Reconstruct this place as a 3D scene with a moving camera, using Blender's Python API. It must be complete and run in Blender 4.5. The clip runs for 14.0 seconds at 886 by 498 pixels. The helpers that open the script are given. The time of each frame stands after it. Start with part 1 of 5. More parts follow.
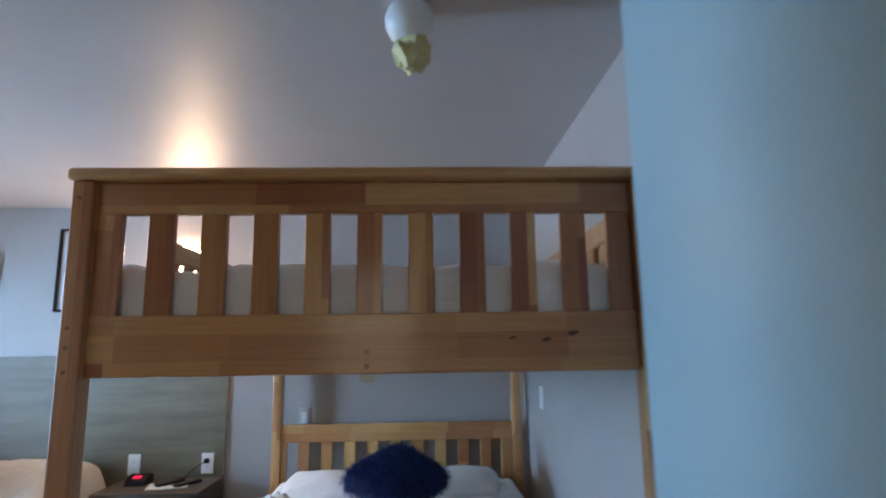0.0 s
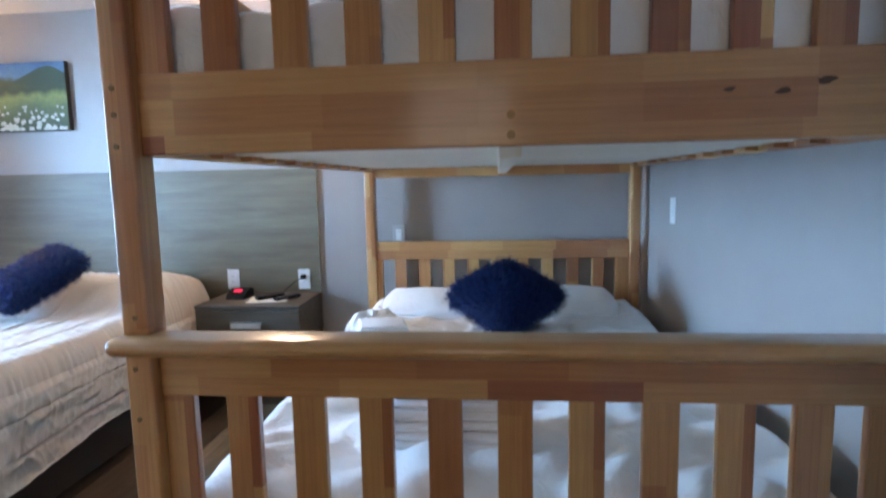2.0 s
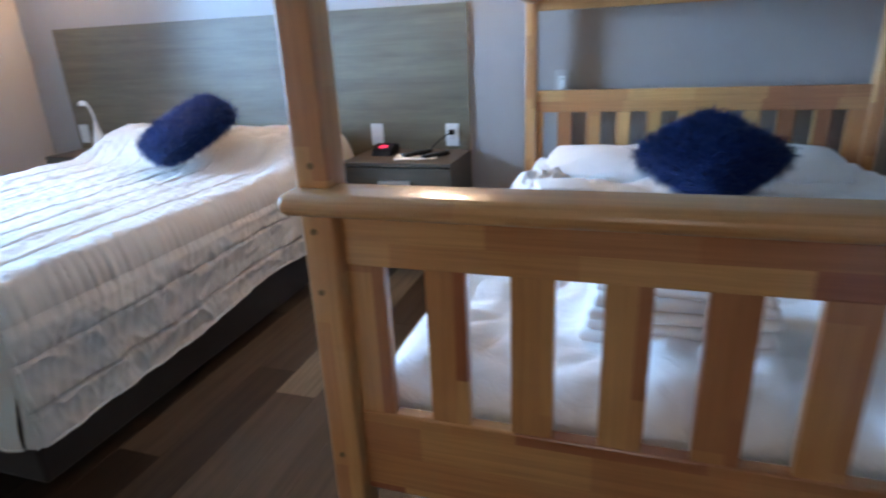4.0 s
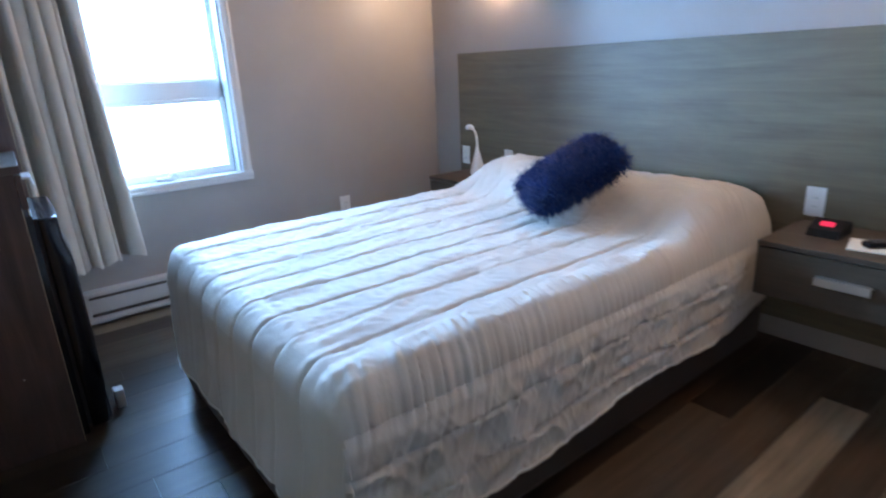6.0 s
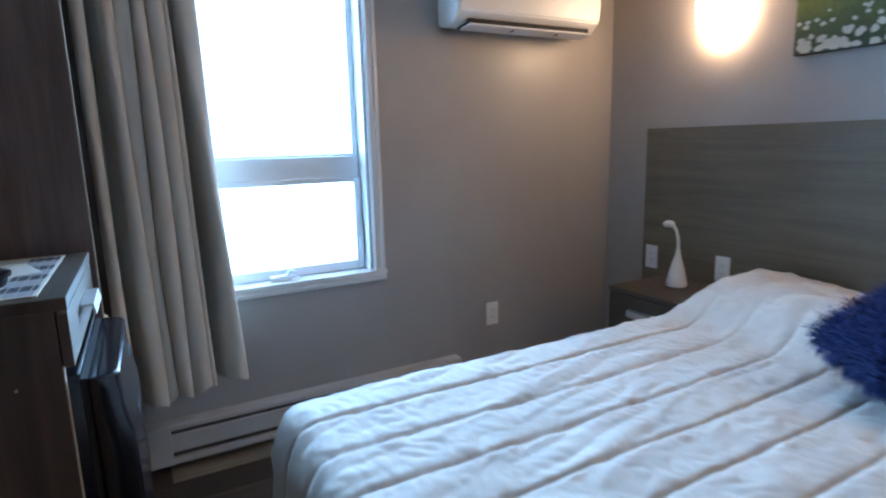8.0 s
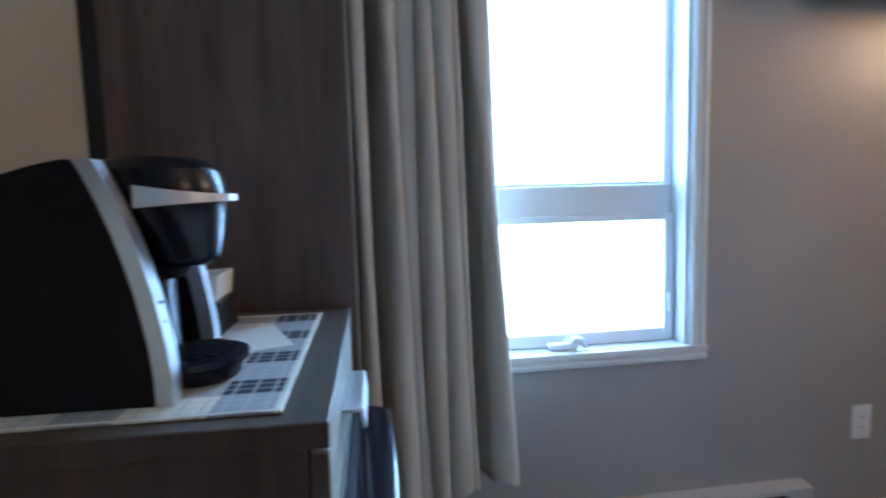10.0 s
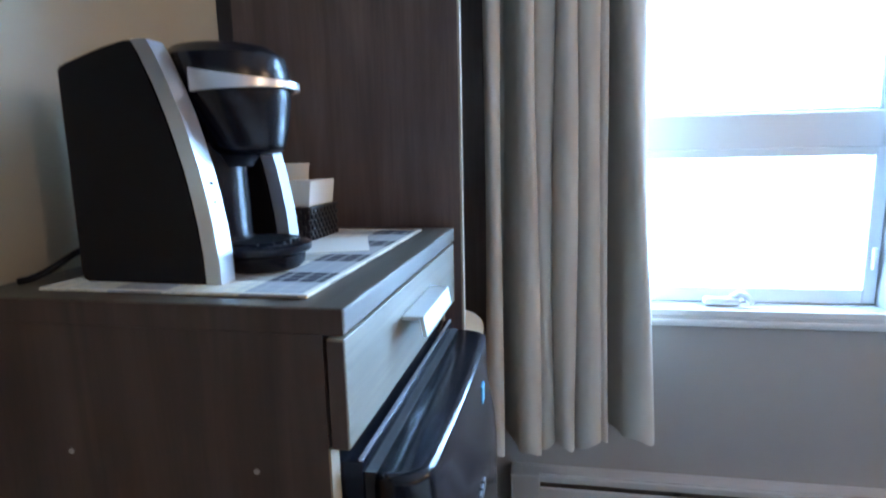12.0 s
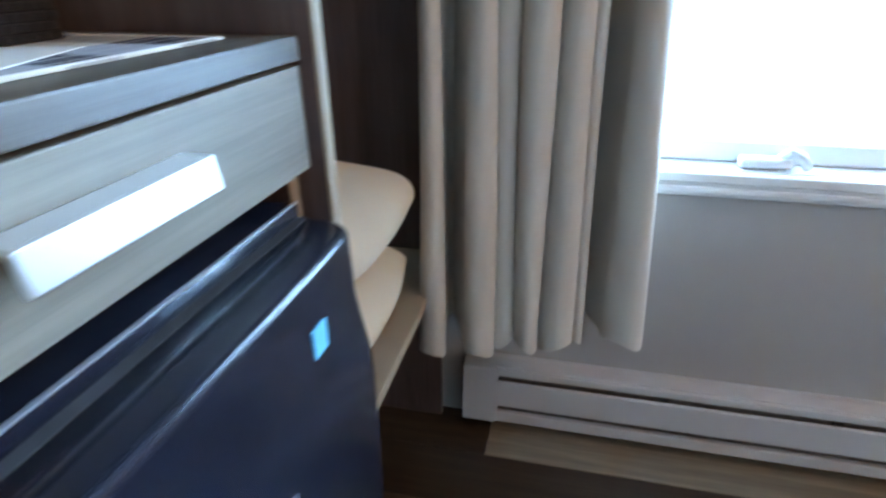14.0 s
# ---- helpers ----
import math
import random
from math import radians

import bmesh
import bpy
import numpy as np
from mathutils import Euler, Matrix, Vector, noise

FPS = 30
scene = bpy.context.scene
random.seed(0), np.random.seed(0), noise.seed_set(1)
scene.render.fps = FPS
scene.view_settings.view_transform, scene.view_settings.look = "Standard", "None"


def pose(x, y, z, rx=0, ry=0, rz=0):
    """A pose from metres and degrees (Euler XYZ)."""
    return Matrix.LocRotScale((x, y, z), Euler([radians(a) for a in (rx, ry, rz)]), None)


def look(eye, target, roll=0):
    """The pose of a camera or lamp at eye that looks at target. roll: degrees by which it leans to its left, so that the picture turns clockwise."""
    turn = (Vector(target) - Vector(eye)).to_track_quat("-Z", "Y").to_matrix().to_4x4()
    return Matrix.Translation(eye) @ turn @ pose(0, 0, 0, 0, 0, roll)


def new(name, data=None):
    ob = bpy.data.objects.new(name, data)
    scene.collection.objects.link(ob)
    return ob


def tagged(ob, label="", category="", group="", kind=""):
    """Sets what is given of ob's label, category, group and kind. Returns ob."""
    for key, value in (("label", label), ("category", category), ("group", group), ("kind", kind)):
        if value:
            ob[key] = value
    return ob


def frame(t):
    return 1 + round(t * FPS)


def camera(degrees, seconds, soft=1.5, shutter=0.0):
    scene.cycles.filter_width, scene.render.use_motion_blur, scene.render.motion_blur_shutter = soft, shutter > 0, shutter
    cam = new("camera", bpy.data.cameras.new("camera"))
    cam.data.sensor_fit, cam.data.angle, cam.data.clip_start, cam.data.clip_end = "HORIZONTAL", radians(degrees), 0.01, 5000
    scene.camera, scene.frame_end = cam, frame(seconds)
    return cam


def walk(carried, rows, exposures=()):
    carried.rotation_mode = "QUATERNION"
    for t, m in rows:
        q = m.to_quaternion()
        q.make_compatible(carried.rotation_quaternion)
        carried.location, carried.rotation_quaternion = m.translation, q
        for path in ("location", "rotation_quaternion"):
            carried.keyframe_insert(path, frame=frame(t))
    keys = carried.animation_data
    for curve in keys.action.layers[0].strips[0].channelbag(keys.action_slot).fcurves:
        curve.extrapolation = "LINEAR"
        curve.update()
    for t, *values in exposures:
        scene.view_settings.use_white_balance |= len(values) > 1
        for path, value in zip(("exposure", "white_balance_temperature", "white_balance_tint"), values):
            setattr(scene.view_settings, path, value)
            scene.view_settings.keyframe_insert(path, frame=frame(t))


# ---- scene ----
cam = camera(75.9, 14.0, soft=2.0, shutter=0.5)
PATH = [
    (0, (0.129, 0.021, 1.344), (0.202, 1.991, 1.679), -0.8),
    (0.5, (0.093, 0.234, 1.34), (0.041, 2.216, 1.606), -0.9),
    (1, (0.021, 0.382, 1.296), (-0.135, 2.37, 1.448), -1.0),
    (1.5, (-0.036, 0.444, 1.25), (-0.214, 2.436, 1.222), -1.2),
    (2, (-0.043, 0.46, 1.21), (-0.235, 2.437, 0.977), -1.2),
    (2.2, (-0.043, 0.459, 1.201), (-0.241, 2.424, 0.884), -1.5),
    (4.3, (-0.399, 0.82, 1.118), (-1.166, 2.526, 0.409), -2.5),
    (4.5, (-0.461, 0.86, 1.13), (-1.367, 2.495, 0.418), -2.3),
    (5, (-0.582, 0.918, 1.172), (-1.738, 2.392, 0.471), -2.7),
    (5.5, (-0.712, 1.053, 1.197), (-2.063, 2.365, 0.522), -2.9),
    (6, (-0.827, 1.177, 1.239), (-2.328, 2.348, 0.626), -2.6),
    (6.5, (-0.98, 1.262, 1.254), (-2.584, 2.322, 0.703), -2.2),
    (7, (-1.191, 1.311, 1.29), (-2.844, 2.328, 0.807), -1.9),
    (7.2, (-1.295, 1.344, 1.292), (-2.966, 2.354, 0.858), -1.4),
    (9.3, (-2.459, 1.37, 1.219), (-4.309, 2.088, 0.971), -1.8),
    (9.5, (-2.502, 1.34, 1.218), (-4.392, 1.952, 0.985), -1.7),
    (10, (-2.502, 1.276, 1.214), (-4.471, 1.565, 1.014), -1.6),
    (10.5, (-2.473, 1.25, 1.201), (-4.464, 1.283, 1.01), -1.7),
    (11, (-2.468, 1.266, 1.181), (-4.452, 1.139, 0.964), -1.5),
    (11.5, (-2.5, 1.352, 1.168), (-4.466, 1.096, 0.907), -1.3),
    (12, (-2.565, 1.416, 1.136), (-4.506, 1.067, 0.801), -1.3),
    (12.5, (-2.622, 1.432, 1.089), (-4.525, 1.031, 0.62), -1.1),
    (13, (-2.726, 1.414, 1.043), (-4.566, 0.988, 0.387), -1.3),
    (13.5, (-2.862, 1.433, 1.036), (-4.624, 0.997, 0.197), -0.7),
    (14, (-3.029, 1.530, 1.060), (-4.773, 1.128, 0.170), -0.6),
]
walk(cam, [(t, look(eye, aim, lean)) for t, eye, aim, lean in PATH],
     exposures=[(0.0, 0.18, 8900, 25), (0.5, 0.32, 10700, 31), (1.0, 0.48, 9300, 25), (1.5, 0.62, 8700, 24), (2.0, 0.70, 8350, 24), (4.5, 0.58, 7850, 26),
                (5.0, 0.46, 7550, 28), (6.0, 0.14, 7700, 25), (7.0, -0.44, 8300, 23), (9.5, -0.56, 8100, 23), (11.0, 0.02, 8300, 23), (12.5, 0.18, 8500, 24),
                (13.5, 0.28, 9500, 24), (14.0, 0.24, 9200, 24)])

# ---- room measures ----
WEST, NORTH, EAST, SOUTH, CEIL = -4.18, 3.79, 0.779, 0.81, 2.28
HALL_W, HALL_E, HALL_END, HALL_S = -0.95, 0.365, 0.63, -1.6

# ---- world and light ----
world = bpy.data.worlds.new("sky")
scene.world = world
world.use_nodes = True
wn = world.node_tree.nodes
sky = wn.new("ShaderNodeTexSky")
sky.sky_type = 'NISHITA'
sky.sun_disc = False
sky.sun_elevation, sky.sun_rotation = radians(48), radians(60)
wn["Background"].inputs[1].default_value = 0.1
world.node_tree.links.new(sky.outputs[0], wn["Background"].inputs[0])

sun = new("sun", bpy.data.lights.new("sun", 'SUN'))
sun.data.energy, sun.data.angle, sun.data.color = 2.0, radians(0.5), (1.0, 0.95, 0.88)
sun.matrix_basis = look((8, 4, 9), (0, 0, 0))

day = new("window_daylight", bpy.data.lights.new("window_daylight", 'AREA'))
day.data.shape, day.data.size, day.data.size_y = 'RECTANGLE', 1.25, 1.75
day.data.energy, day.data.color = 235.0, (0.19, 0.52, 1.0)
day.data.spread = radians(112)
day.matrix_basis = look((-4.44, 1.85, 1.42), (0.0, 1.85, 1.05))

# Unseen fill lamp, added to brighten the bunk's foot from the hall.
fill_lamp = new("hall_fill", bpy.data.lights.new("hall_fill", 'AREA'))
fill_lamp.data.shape, fill_lamp.data.size, fill_lamp.data.size_y = 'RECTANGLE', 0.90, 1.90
fill_lamp.data.energy, fill_lamp.data.color = 3.0, (0.96, 0.96, 0.92)
fill_lamp.matrix_basis = look((-0.30, -1.85, 1.15), (-0.30, 2.0, 1.15))


# ---- materials ----
def mat(name, color, rough=0.6, metal=0.0, spec=0.5):
    m = bpy.data.materials.new(name)
    m.use_nodes = True
    b = m.node_tree.nodes["Principled BSDF"]
    b.inputs["Base Color"].default_value = (*color, 1)
    b.inputs["Roughness"].default_value = rough
    b.inputs["Metallic"].default_value = metal
    b.inputs["Specular IOR Level"].default_value = spec
    return m


def nodes_of(m):
    return m.node_tree.nodes, m.node_tree.links, m.node_tree.nodes["Principled BSDF"]


def coords(m, scale, rand=False):
    """Object coordinates, stretched; with rand shifted for each object."""
    n, l, _ = nodes_of(m)
    tc, mp = n.new("ShaderNodeTexCoord"), n.new("ShaderNodeMapping")
    mp.inputs["Scale"].default_value = scale
    l.new(tc.outputs["Object"], mp.inputs["Vector"])
    if rand:
        oi, mul = n.new("ShaderNodeObjectInfo"), n.new("ShaderNodeMath")
        mul.operation = 'MULTIPLY'
        mul.inputs[1].default_value = 37.0
        l.new(oi.outputs["Random"], mul.inputs[0])
        l.new(mul.outputs[0], mp.inputs["Location"])
    return mp.outputs["Vector"]


def noise_of(m, vec, scale, detail=4.0, rough=0.55, distort=0.0):
    n, l, _ = nodes_of(m)
    t = n.new("ShaderNodeTexNoise")
    t.inputs["Scale"].default_value, t.inputs["Detail"].default_value = scale, detail
    t.inputs["Roughness"].default_value, t.inputs["Distortion"].default_value = rough, distort
    l.new(vec, t.inputs["Vector"])
    return t.outputs["Fac"]


def ramp_of(m, fac, stops):
    n, l, _ = nodes_of(m)
    r = n.new("ShaderNodeValToRGB")
    e = r.color_ramp.elements
    while len(e) < len(stops):
        e.new(0.5)
    for k, (p, c) in enumerate(stops):
        e[k].position, e[k].color = p, (*c, 1)
    l.new(fac, r.inputs["Fac"])
    return r.outputs["Color"]


def mix_of(m, fac, a, b, kind='MIX'):
    n, l, _ = nodes_of(m)
    x = n.new("ShaderNodeMix")
    x.data_type, x.blend_type = 'RGBA', kind
    for sock, v in ((x.inputs[0], fac), (x.inputs[6], a), (x.inputs[7], b)):
        if isinstance(v, (int, float)):
            sock.default_value = v
        elif isinstance(v, tuple):
            sock.default_value = (*v, 1)
        else:
            l.new(v, sock)
    return x.outputs[2]


def color_to(m, out):
    m.node_tree.links.new(out, m.node_tree.nodes["Principled BSDF"].inputs["Base Color"])


def rough_to(m, fac, lo, hi):
    n, l, b = nodes_of(m)
    r = n.new("ShaderNodeMapRange")
    r.inputs["To Min"].default_value, r.inputs["To Max"].default_value = lo, hi
    l.new(fac, r.inputs["Value"])
    l.new(r.outputs[0], b.inputs["Roughness"])


def bump_to(m, fac, strength, distance=0.002):
    n, l, b = nodes_of(m)
    k = n.new("ShaderNodeBump")
    k.inputs["Strength"].default_value, k.inputs["Distance"].default_value = strength, distance
    l.new(fac, k.inputs["Height"])
    l.new(k.outputs[0], b.inputs["Normal"])


def paint(name, color, rough=0.5, spread=0.06, bump=0.25):
    """Rolled wall paint: faint blotches, orange-peel relief."""
    m = mat(name, color, rough)
    v = coords(m, (1, 1, 1))
    lo = tuple(c * (1 - spread) for c in color)
    hi = tuple(min(1, c * (1 + spread)) for c in color)
    color_to(m, ramp_of(m, noise_of(m, v, 1.7, 5), [(0.3, lo), (0.7, hi)]))
    fine = noise_of(m, v, 260, 2)
    bump_to(m, fine, bump, 0.0006)
    rough_to(m, noise_of(m, v, 5, 3), rough - 0.06, rough + 0.08)
    return m


def pine(name, axis, vary=True):
    """Oiled edge-glued rubberwood: blocks of differing tone, grain along axis."""
    m = mat(name, (0.5, 0.28, 0.11), 0.36)
    n, l, b = nodes_of(m)
    rest = [k for k in range(3) if k != axis]
    sp = n.new("ShaderNodeSeparateXYZ")
    l.new(coords(m, (1, 1, 1)), sp.inputs[0])

    def calc(kind, p, q=None):
        x = n.new("ShaderNodeMath")
        x.operation = kind
        for sock, v in zip(x.inputs, (p, q)):
            if isinstance(v, (int, float)):
                sock.default_value = v
            elif v is not None:
                l.new(v, sock)
        return x.outputs[0]
    # staves about 7 cm wide, cut to 20 to 40 cm and glued end to end
    stave = calc('ADD', calc('FLOOR', calc('MULTIPLY', sp.outputs[rest[1]], 14.5)),
                 calc('MULTIPLY', calc('FLOOR', calc('MULTIPLY', sp.outputs[rest[0]], 14.5)), 5.0))
    shift = n.new("ShaderNodeTexWhiteNoise")
    shift.noise_dimensions = '1D'
    l.new(stave, shift.inputs["W"])
    cut = calc('FLOOR', calc('ADD', calc('MULTIPLY', sp.outputs[axis], 3.4), calc('MULTIPLY', shift.outputs["Value"], 9.0)))
    pick = n.new("ShaderNodeTexWhiteNoise")
    pick.noise_dimensions = '2D'
    pair = n.new("ShaderNodeCombineXYZ")
    l.new(stave, pair.inputs[0])
    l.new(cut, pair.inputs[1])
    l.new(pair.outputs[0], pick.inputs["Vector"])
    base = ramp_of(m, pick.outputs["Value"], [(0.0, (0.38, 0.112, 0.050)), (0.16, (0.48, 0.180, 0.072)), (0.45, (0.56, 0.236, 0.094)),
                                              (0.80, (0.65, 0.315, 0.130)), (1.0, (0.71, 0.380, 0.165))])
    if not vary:
        base = mix_of(m, 0.6, base, (0.66, 0.335, 0.130))
    g = [70.0, 70.0, 70.0]
    g[axis] = 3.0
    gv = coords(m, tuple(g))
    grain = noise_of(m, gv, 1.0, 6, 0.6, 1.2)
    dark = ramp_of(m, grain, [(0.35, (0.72, 0.66, 0.6)), (0.62, (1.0, 1.0, 1.0))])
    col = mix_of(m, 0.5, base, dark, 'MULTIPLY')
    fv = coords(m, tuple(3.0 * q if q > 10 else q for q in g))
    fine = ramp_of(m, noise_of(m, fv, 1.0, 3, 0.6), [(0.4, (0.86, 0.83, 0.8)), (0.55, (1, 1, 1))])
    oi = n.new("ShaderNodeObjectInfo")
    tone = ramp_of(m, oi.outputs["Random"], [(0.0, (1.0, 0.98, 0.92)), (0.40, (0.88, 0.80, 0.70)), (0.7, (1.0, 0.95, 0.86)), (0.86, (0.90, 0.78, 0.68)), (1.0, (0.70, 0.50, 0.41))])
    if vary:
        col = mix_of(m, 1.0, col, tone, 'MULTIPLY')
    color_to(m, mix_of(m, 0.6, col, fine, 'MULTIPLY'))
    rough_to(m, grain, 0.24, 0.40)
    b.inputs["Coat Weight"].default_value, b.inputs["Coat Roughness"].default_value = 0.6, 0.11
    bump_to(m, grain, 0.12, 0.0008)
    return m


def laminate(name, dark, light, axis, rough=0.5, rand=False, line=0.7, across=24.0, figure=0.8):
    """Printed wood-grain board, grain along axis."""
    m = mat(name, light, rough)
    g = [across, across, across]
    g[axis] = 1.3
    v = coords(m, tuple(g), rand)
    a = noise_of(m, v, 1.0, 7, 0.62, 0.6)
    f = [150.0, 150.0, 150.0]
    f[axis] = 5.0
    c = noise_of(m, coords(m, tuple(f), rand), 1.0, 3, 0.6)
    col = ramp_of(m, a, [(0.28, dark), (0.72, light)])
    broad = [across * 0.3, across * 0.3, across * 0.3]
    broad[axis] = 1.1
    cloud = ramp_of(m, noise_of(m, coords(m, tuple(broad), rand), 1.0, 4, 0.6, 1.8), [(0.32, (0.70, 0.68, 0.67)), (0.66, (1.0, 1.0, 1.0))])
    col = mix_of(m, figure, col, cloud, 'MULTIPLY')
    streak = ramp_of(m, c, [(0.38, (0.72, 0.71, 0.7)), (0.6, (1.0, 1.0, 1.0))])
    color_to(m, mix_of(m, line, col, streak, 'MULTIPLY'))
    rough_to(m, c, rough - 0.08, rough + 0.1)
    bump_to(m, c, 0.15, 0.0006)
    return m


def cloth(name, color, scale=900.0, rough=0.9, spread=0.08, sheen=0.2):
    m = mat(name, color, rough, spec=0.2)
    v = coords(m, (1, 1, 1))
    lo = tuple(c * (1 - spread) for c in color)
    color_to(m, ramp_of(m, noise_of(m, v, 6, 5), [(0.3, lo), (0.7, color)]))
    bump_to(m, noise_of(m, v, scale * 0.3, 2), 0.3, 0.0008)
    nodes_of(m)[2].inputs["Sheen Weight"].default_value = sheen
    return m


M_WALL = paint("wall_paint", (0.372, 0.335, 0.310), 0.36)
# South wall colour is yellowed to hold the warm lamplight on it.
M_WARM_LIT = paint("south_lit_paint", (0.43, 0.37, 0.27), 0.62)
M_BLUE = paint("hall_paint", (0.33, 0.49, 0.50), 0.45)
M_CEIL = paint("ceiling_paint", (0.49, 0.45, 0.43), 0.44, 0.04)
M_TRIM = paint("trim_paint", (0.72, 0.71, 0.70), 0.35, 0.04, 0.1)
M_VINYL = paint("window_vinyl", (0.78, 0.80, 0.82), 0.3, 0.03, 0.05)
M_HEAT = paint("heater_enamel", (0.52, 0.475, 0.45), 0.4, 0.05, 0.05)
M_PINE_CAP = pine("wood_cap", 0, False)
M_PINE_X, M_PINE_Y, M_PINE_Z = pine("wood_x", 0), pine("wood_y", 1), pine("wood_z", 2)
M_PANEL = laminate("headboard_laminate", (0.146, 0.115, 0.072), (0.212, 0.172, 0.112), 0, 0.42, line=0.25)
# Minibar laminate is redder, and darkened for shade; the wardrobe's is brightened.
M_WARD_LIT = laminate("wardrobe_lit_laminate", (0.068, 0.043, 0.039), (0.185, 0.126, 0.112), 2, 0.40, line=0.45, across=15.0, figure=1.0)
M_SIDE_SHADED = laminate("minibar_shaded_laminate", (0.040, 0.022, 0.019), (0.112, 0.069, 0.059), 2, 0.42, line=0.45, across=15.0, figure=1.0)
M_CAB_X = laminate("cabinet_top_laminate", (0.078, 0.059, 0.044), (0.155, 0.123, 0.094), 0, 0.42)
M_DRAW = laminate("drawer_laminate", (0.155, 0.128, 0.092), (0.25, 0.212, 0.156), 0, 0.52, line=0.5)
M_NSTD = laminate("nightstand_laminate", (0.058, 0.041, 0.029), (0.112, 0.083, 0.058), 0, 0.46, line=0.35)
M_EDGE = mat("edge_band", (0.38, 0.30, 0.215), 0.5)
M_ALU = mat("brushed_aluminium", (0.88, 0.88, 0.88), 0.36, 1.0)
M_STEEL = mat("silver_plastic", (0.74, 0.75, 0.77), 0.30, 0.80)
M_BADGE = mat("dull_chrome", (0.34, 0.35, 0.38), 0.35, 0.9)
M_BLACK = mat("black_plastic", (0.006, 0.006, 0.008), 0.48, spec=0.2)
bump_to(M_BLACK, noise_of(M_BLACK, coords(M_BLACK, (1, 1, 1)), 700, 2), 0.2, 0.0004)
M_GLOSS = mat("glossy_black", (0.006, 0.007, 0.012), 0.25, spec=0.35)
M_FRIDGE = mat("fridge_black", (0.007, 0.009, 0.016), 0.21, spec=0.45)
bump_to(M_FRIDGE, noise_of(M_FRIDGE, coords(M_FRIDGE, (1, 1, 1)), 30, 2), 0.04, 0.002)
M_DARK = mat("dark_gap", (0.02, 0.018, 0.018), 0.8)
M_PLATE = mat("outlet_plastic", (0.80, 0.80, 0.78), 0.3)
M_TAUPE = mat("taupe_plastic", (0.46, 0.43, 0.41), 0.35)
M_BOLT = mat("bronze_bolt", (0.20, 0.12, 0.06), 0.35, 0.9)
M_KNOT = mat("wood_knot", (0.08, 0.035, 0.015), 0.6)
M_SPREAD = cloth("bedspread_cloth", (0.585, 0.535, 0.485), 700)
n, l, b = nodes_of(M_SPREAD)
crease = noise_of(M_SPREAD, coords(M_SPREAD, (1, 1, 1)), 16, 4, 0.6, 1.5)
bump_to(M_SPREAD, crease, 0.18, 0.008)
b.inputs["Roughness"].default_value, b.inputs["Specular IOR Level"].default_value = 0.72, 0.35
M_SHEET = cloth("white_sheet", (0.89, 0.88, 0.87), 900)
bump_to(M_SHEET, noise_of(M_SHEET, coords(M_SHEET, (1, 1, 1)), 13, 4, 0.6, 2.0), 0.5, 0.012)
M_TOWEL = cloth("white_terry", (0.82, 0.81, 0.80), 500, 0.95)
M_BASE = cloth("bed_base_cloth", (0.052, 0.035, 0.029), 500)
M_CURT = cloth("curtain_cloth", (0.57, 0.515, 0.445), 800, 0.85)
M_CREAM = cloth("cream_pillow", (0.72, 0.60, 0.44), 800)
M_NAVY = cloth("navy_pile", (0.002, 0.014, 0.07), 600, 0.7, 0.3, 0.0)
M_HAIR = mat("navy_hair", (0.001, 0.019, 0.088), 0.55, spec=0.15)
M_BOARD = paint("white_board", (0.72, 0.65, 0.54), 0.6)
M_PAPER = mat("paper", (0.80, 0.76, 0.68), 0.7)
M_YELLOW = mat("yellow_plastic", (0.60, 0.50, 0.24), 0.6)
M_LAMP = mat("lamp_white", (0.80, 0.78, 0.75), 0.35)
M_RED = mat("red_display", (0.5, 0.01, 0.04), 0.4)
M_RED.node_tree.nodes["Principled BSDF"].inputs["Emission Color"].default_value = (1.0, 0.03, 0.12, 1)
M_RED.node_tree.nodes["Principled BSDF"].inputs["Emission Strength"].default_value = 0.7
M_CYAN = mat("cyan_sticker", (0.03, 0.42, 0.62), 0.4)
M_GLOW = mat("lit_glass", (0.9, 0.85, 0.75), 0.4)
M_GLOW.node_tree.nodes["Principled BSDF"].inputs["Emission Color"].default_value = (1.0, 0.83, 0.62, 1)
M_GLOW.node_tree.nodes["Principled BSDF"].inputs["Emission Strength"].default_value = 36.0
M_GLASS = mat("window_glass", (1, 1, 1), 0.0)
nodes_of(M_GLASS)[2].inputs["Transmission Weight"].default_value = 1.0
nodes_of(M_GLASS)[2].inputs["IOR"].default_value = 1.02
M_WEAVE = mat("black_weave", (0.015, 0.014, 0.014), 0.5)


# ---- mesh helpers ----
def box(bm, x0, x1, y0, y1, z0, z1, bevel=0.0, seg=2):
    r = bmesh.ops.create_cube(bm, size=1.0)
    bmesh.ops.transform(bm, matrix=Matrix.LocRotScale(((x0 + x1) / 2, (y0 + y1) / 2, (z0 + z1) / 2), None,
                                                      (x1 - x0, y1 - y0, z1 - z0)), verts=r["verts"])
    if bevel:
        edges = list({e for v in r["verts"] for e in v.link_edges})
        bmesh.ops.bevel(bm, geom=edges, offset=bevel, segments=seg, affect='EDGES', profile=0.5)
    return bm


def boxed(*dims, bevel=0.0, seg=2):
    return box(bmesh.new(), *dims, bevel=bevel, seg=seg)


def rod(bm, a, b, r0, r1=None, seg=16):
    a, b = Vector(a), Vector(b)
    d = b - a
    m = Matrix.Translation((a + b) / 2) @ d.to_track_quat('Z', 'Y').to_matrix().to_4x4()
    bmesh.ops.create_cone(bm, cap_ends=True, segments=seg, radius1=r0, radius2=r0 if r1 is None else r1,
                          depth=d.length, matrix=m)
    return bm


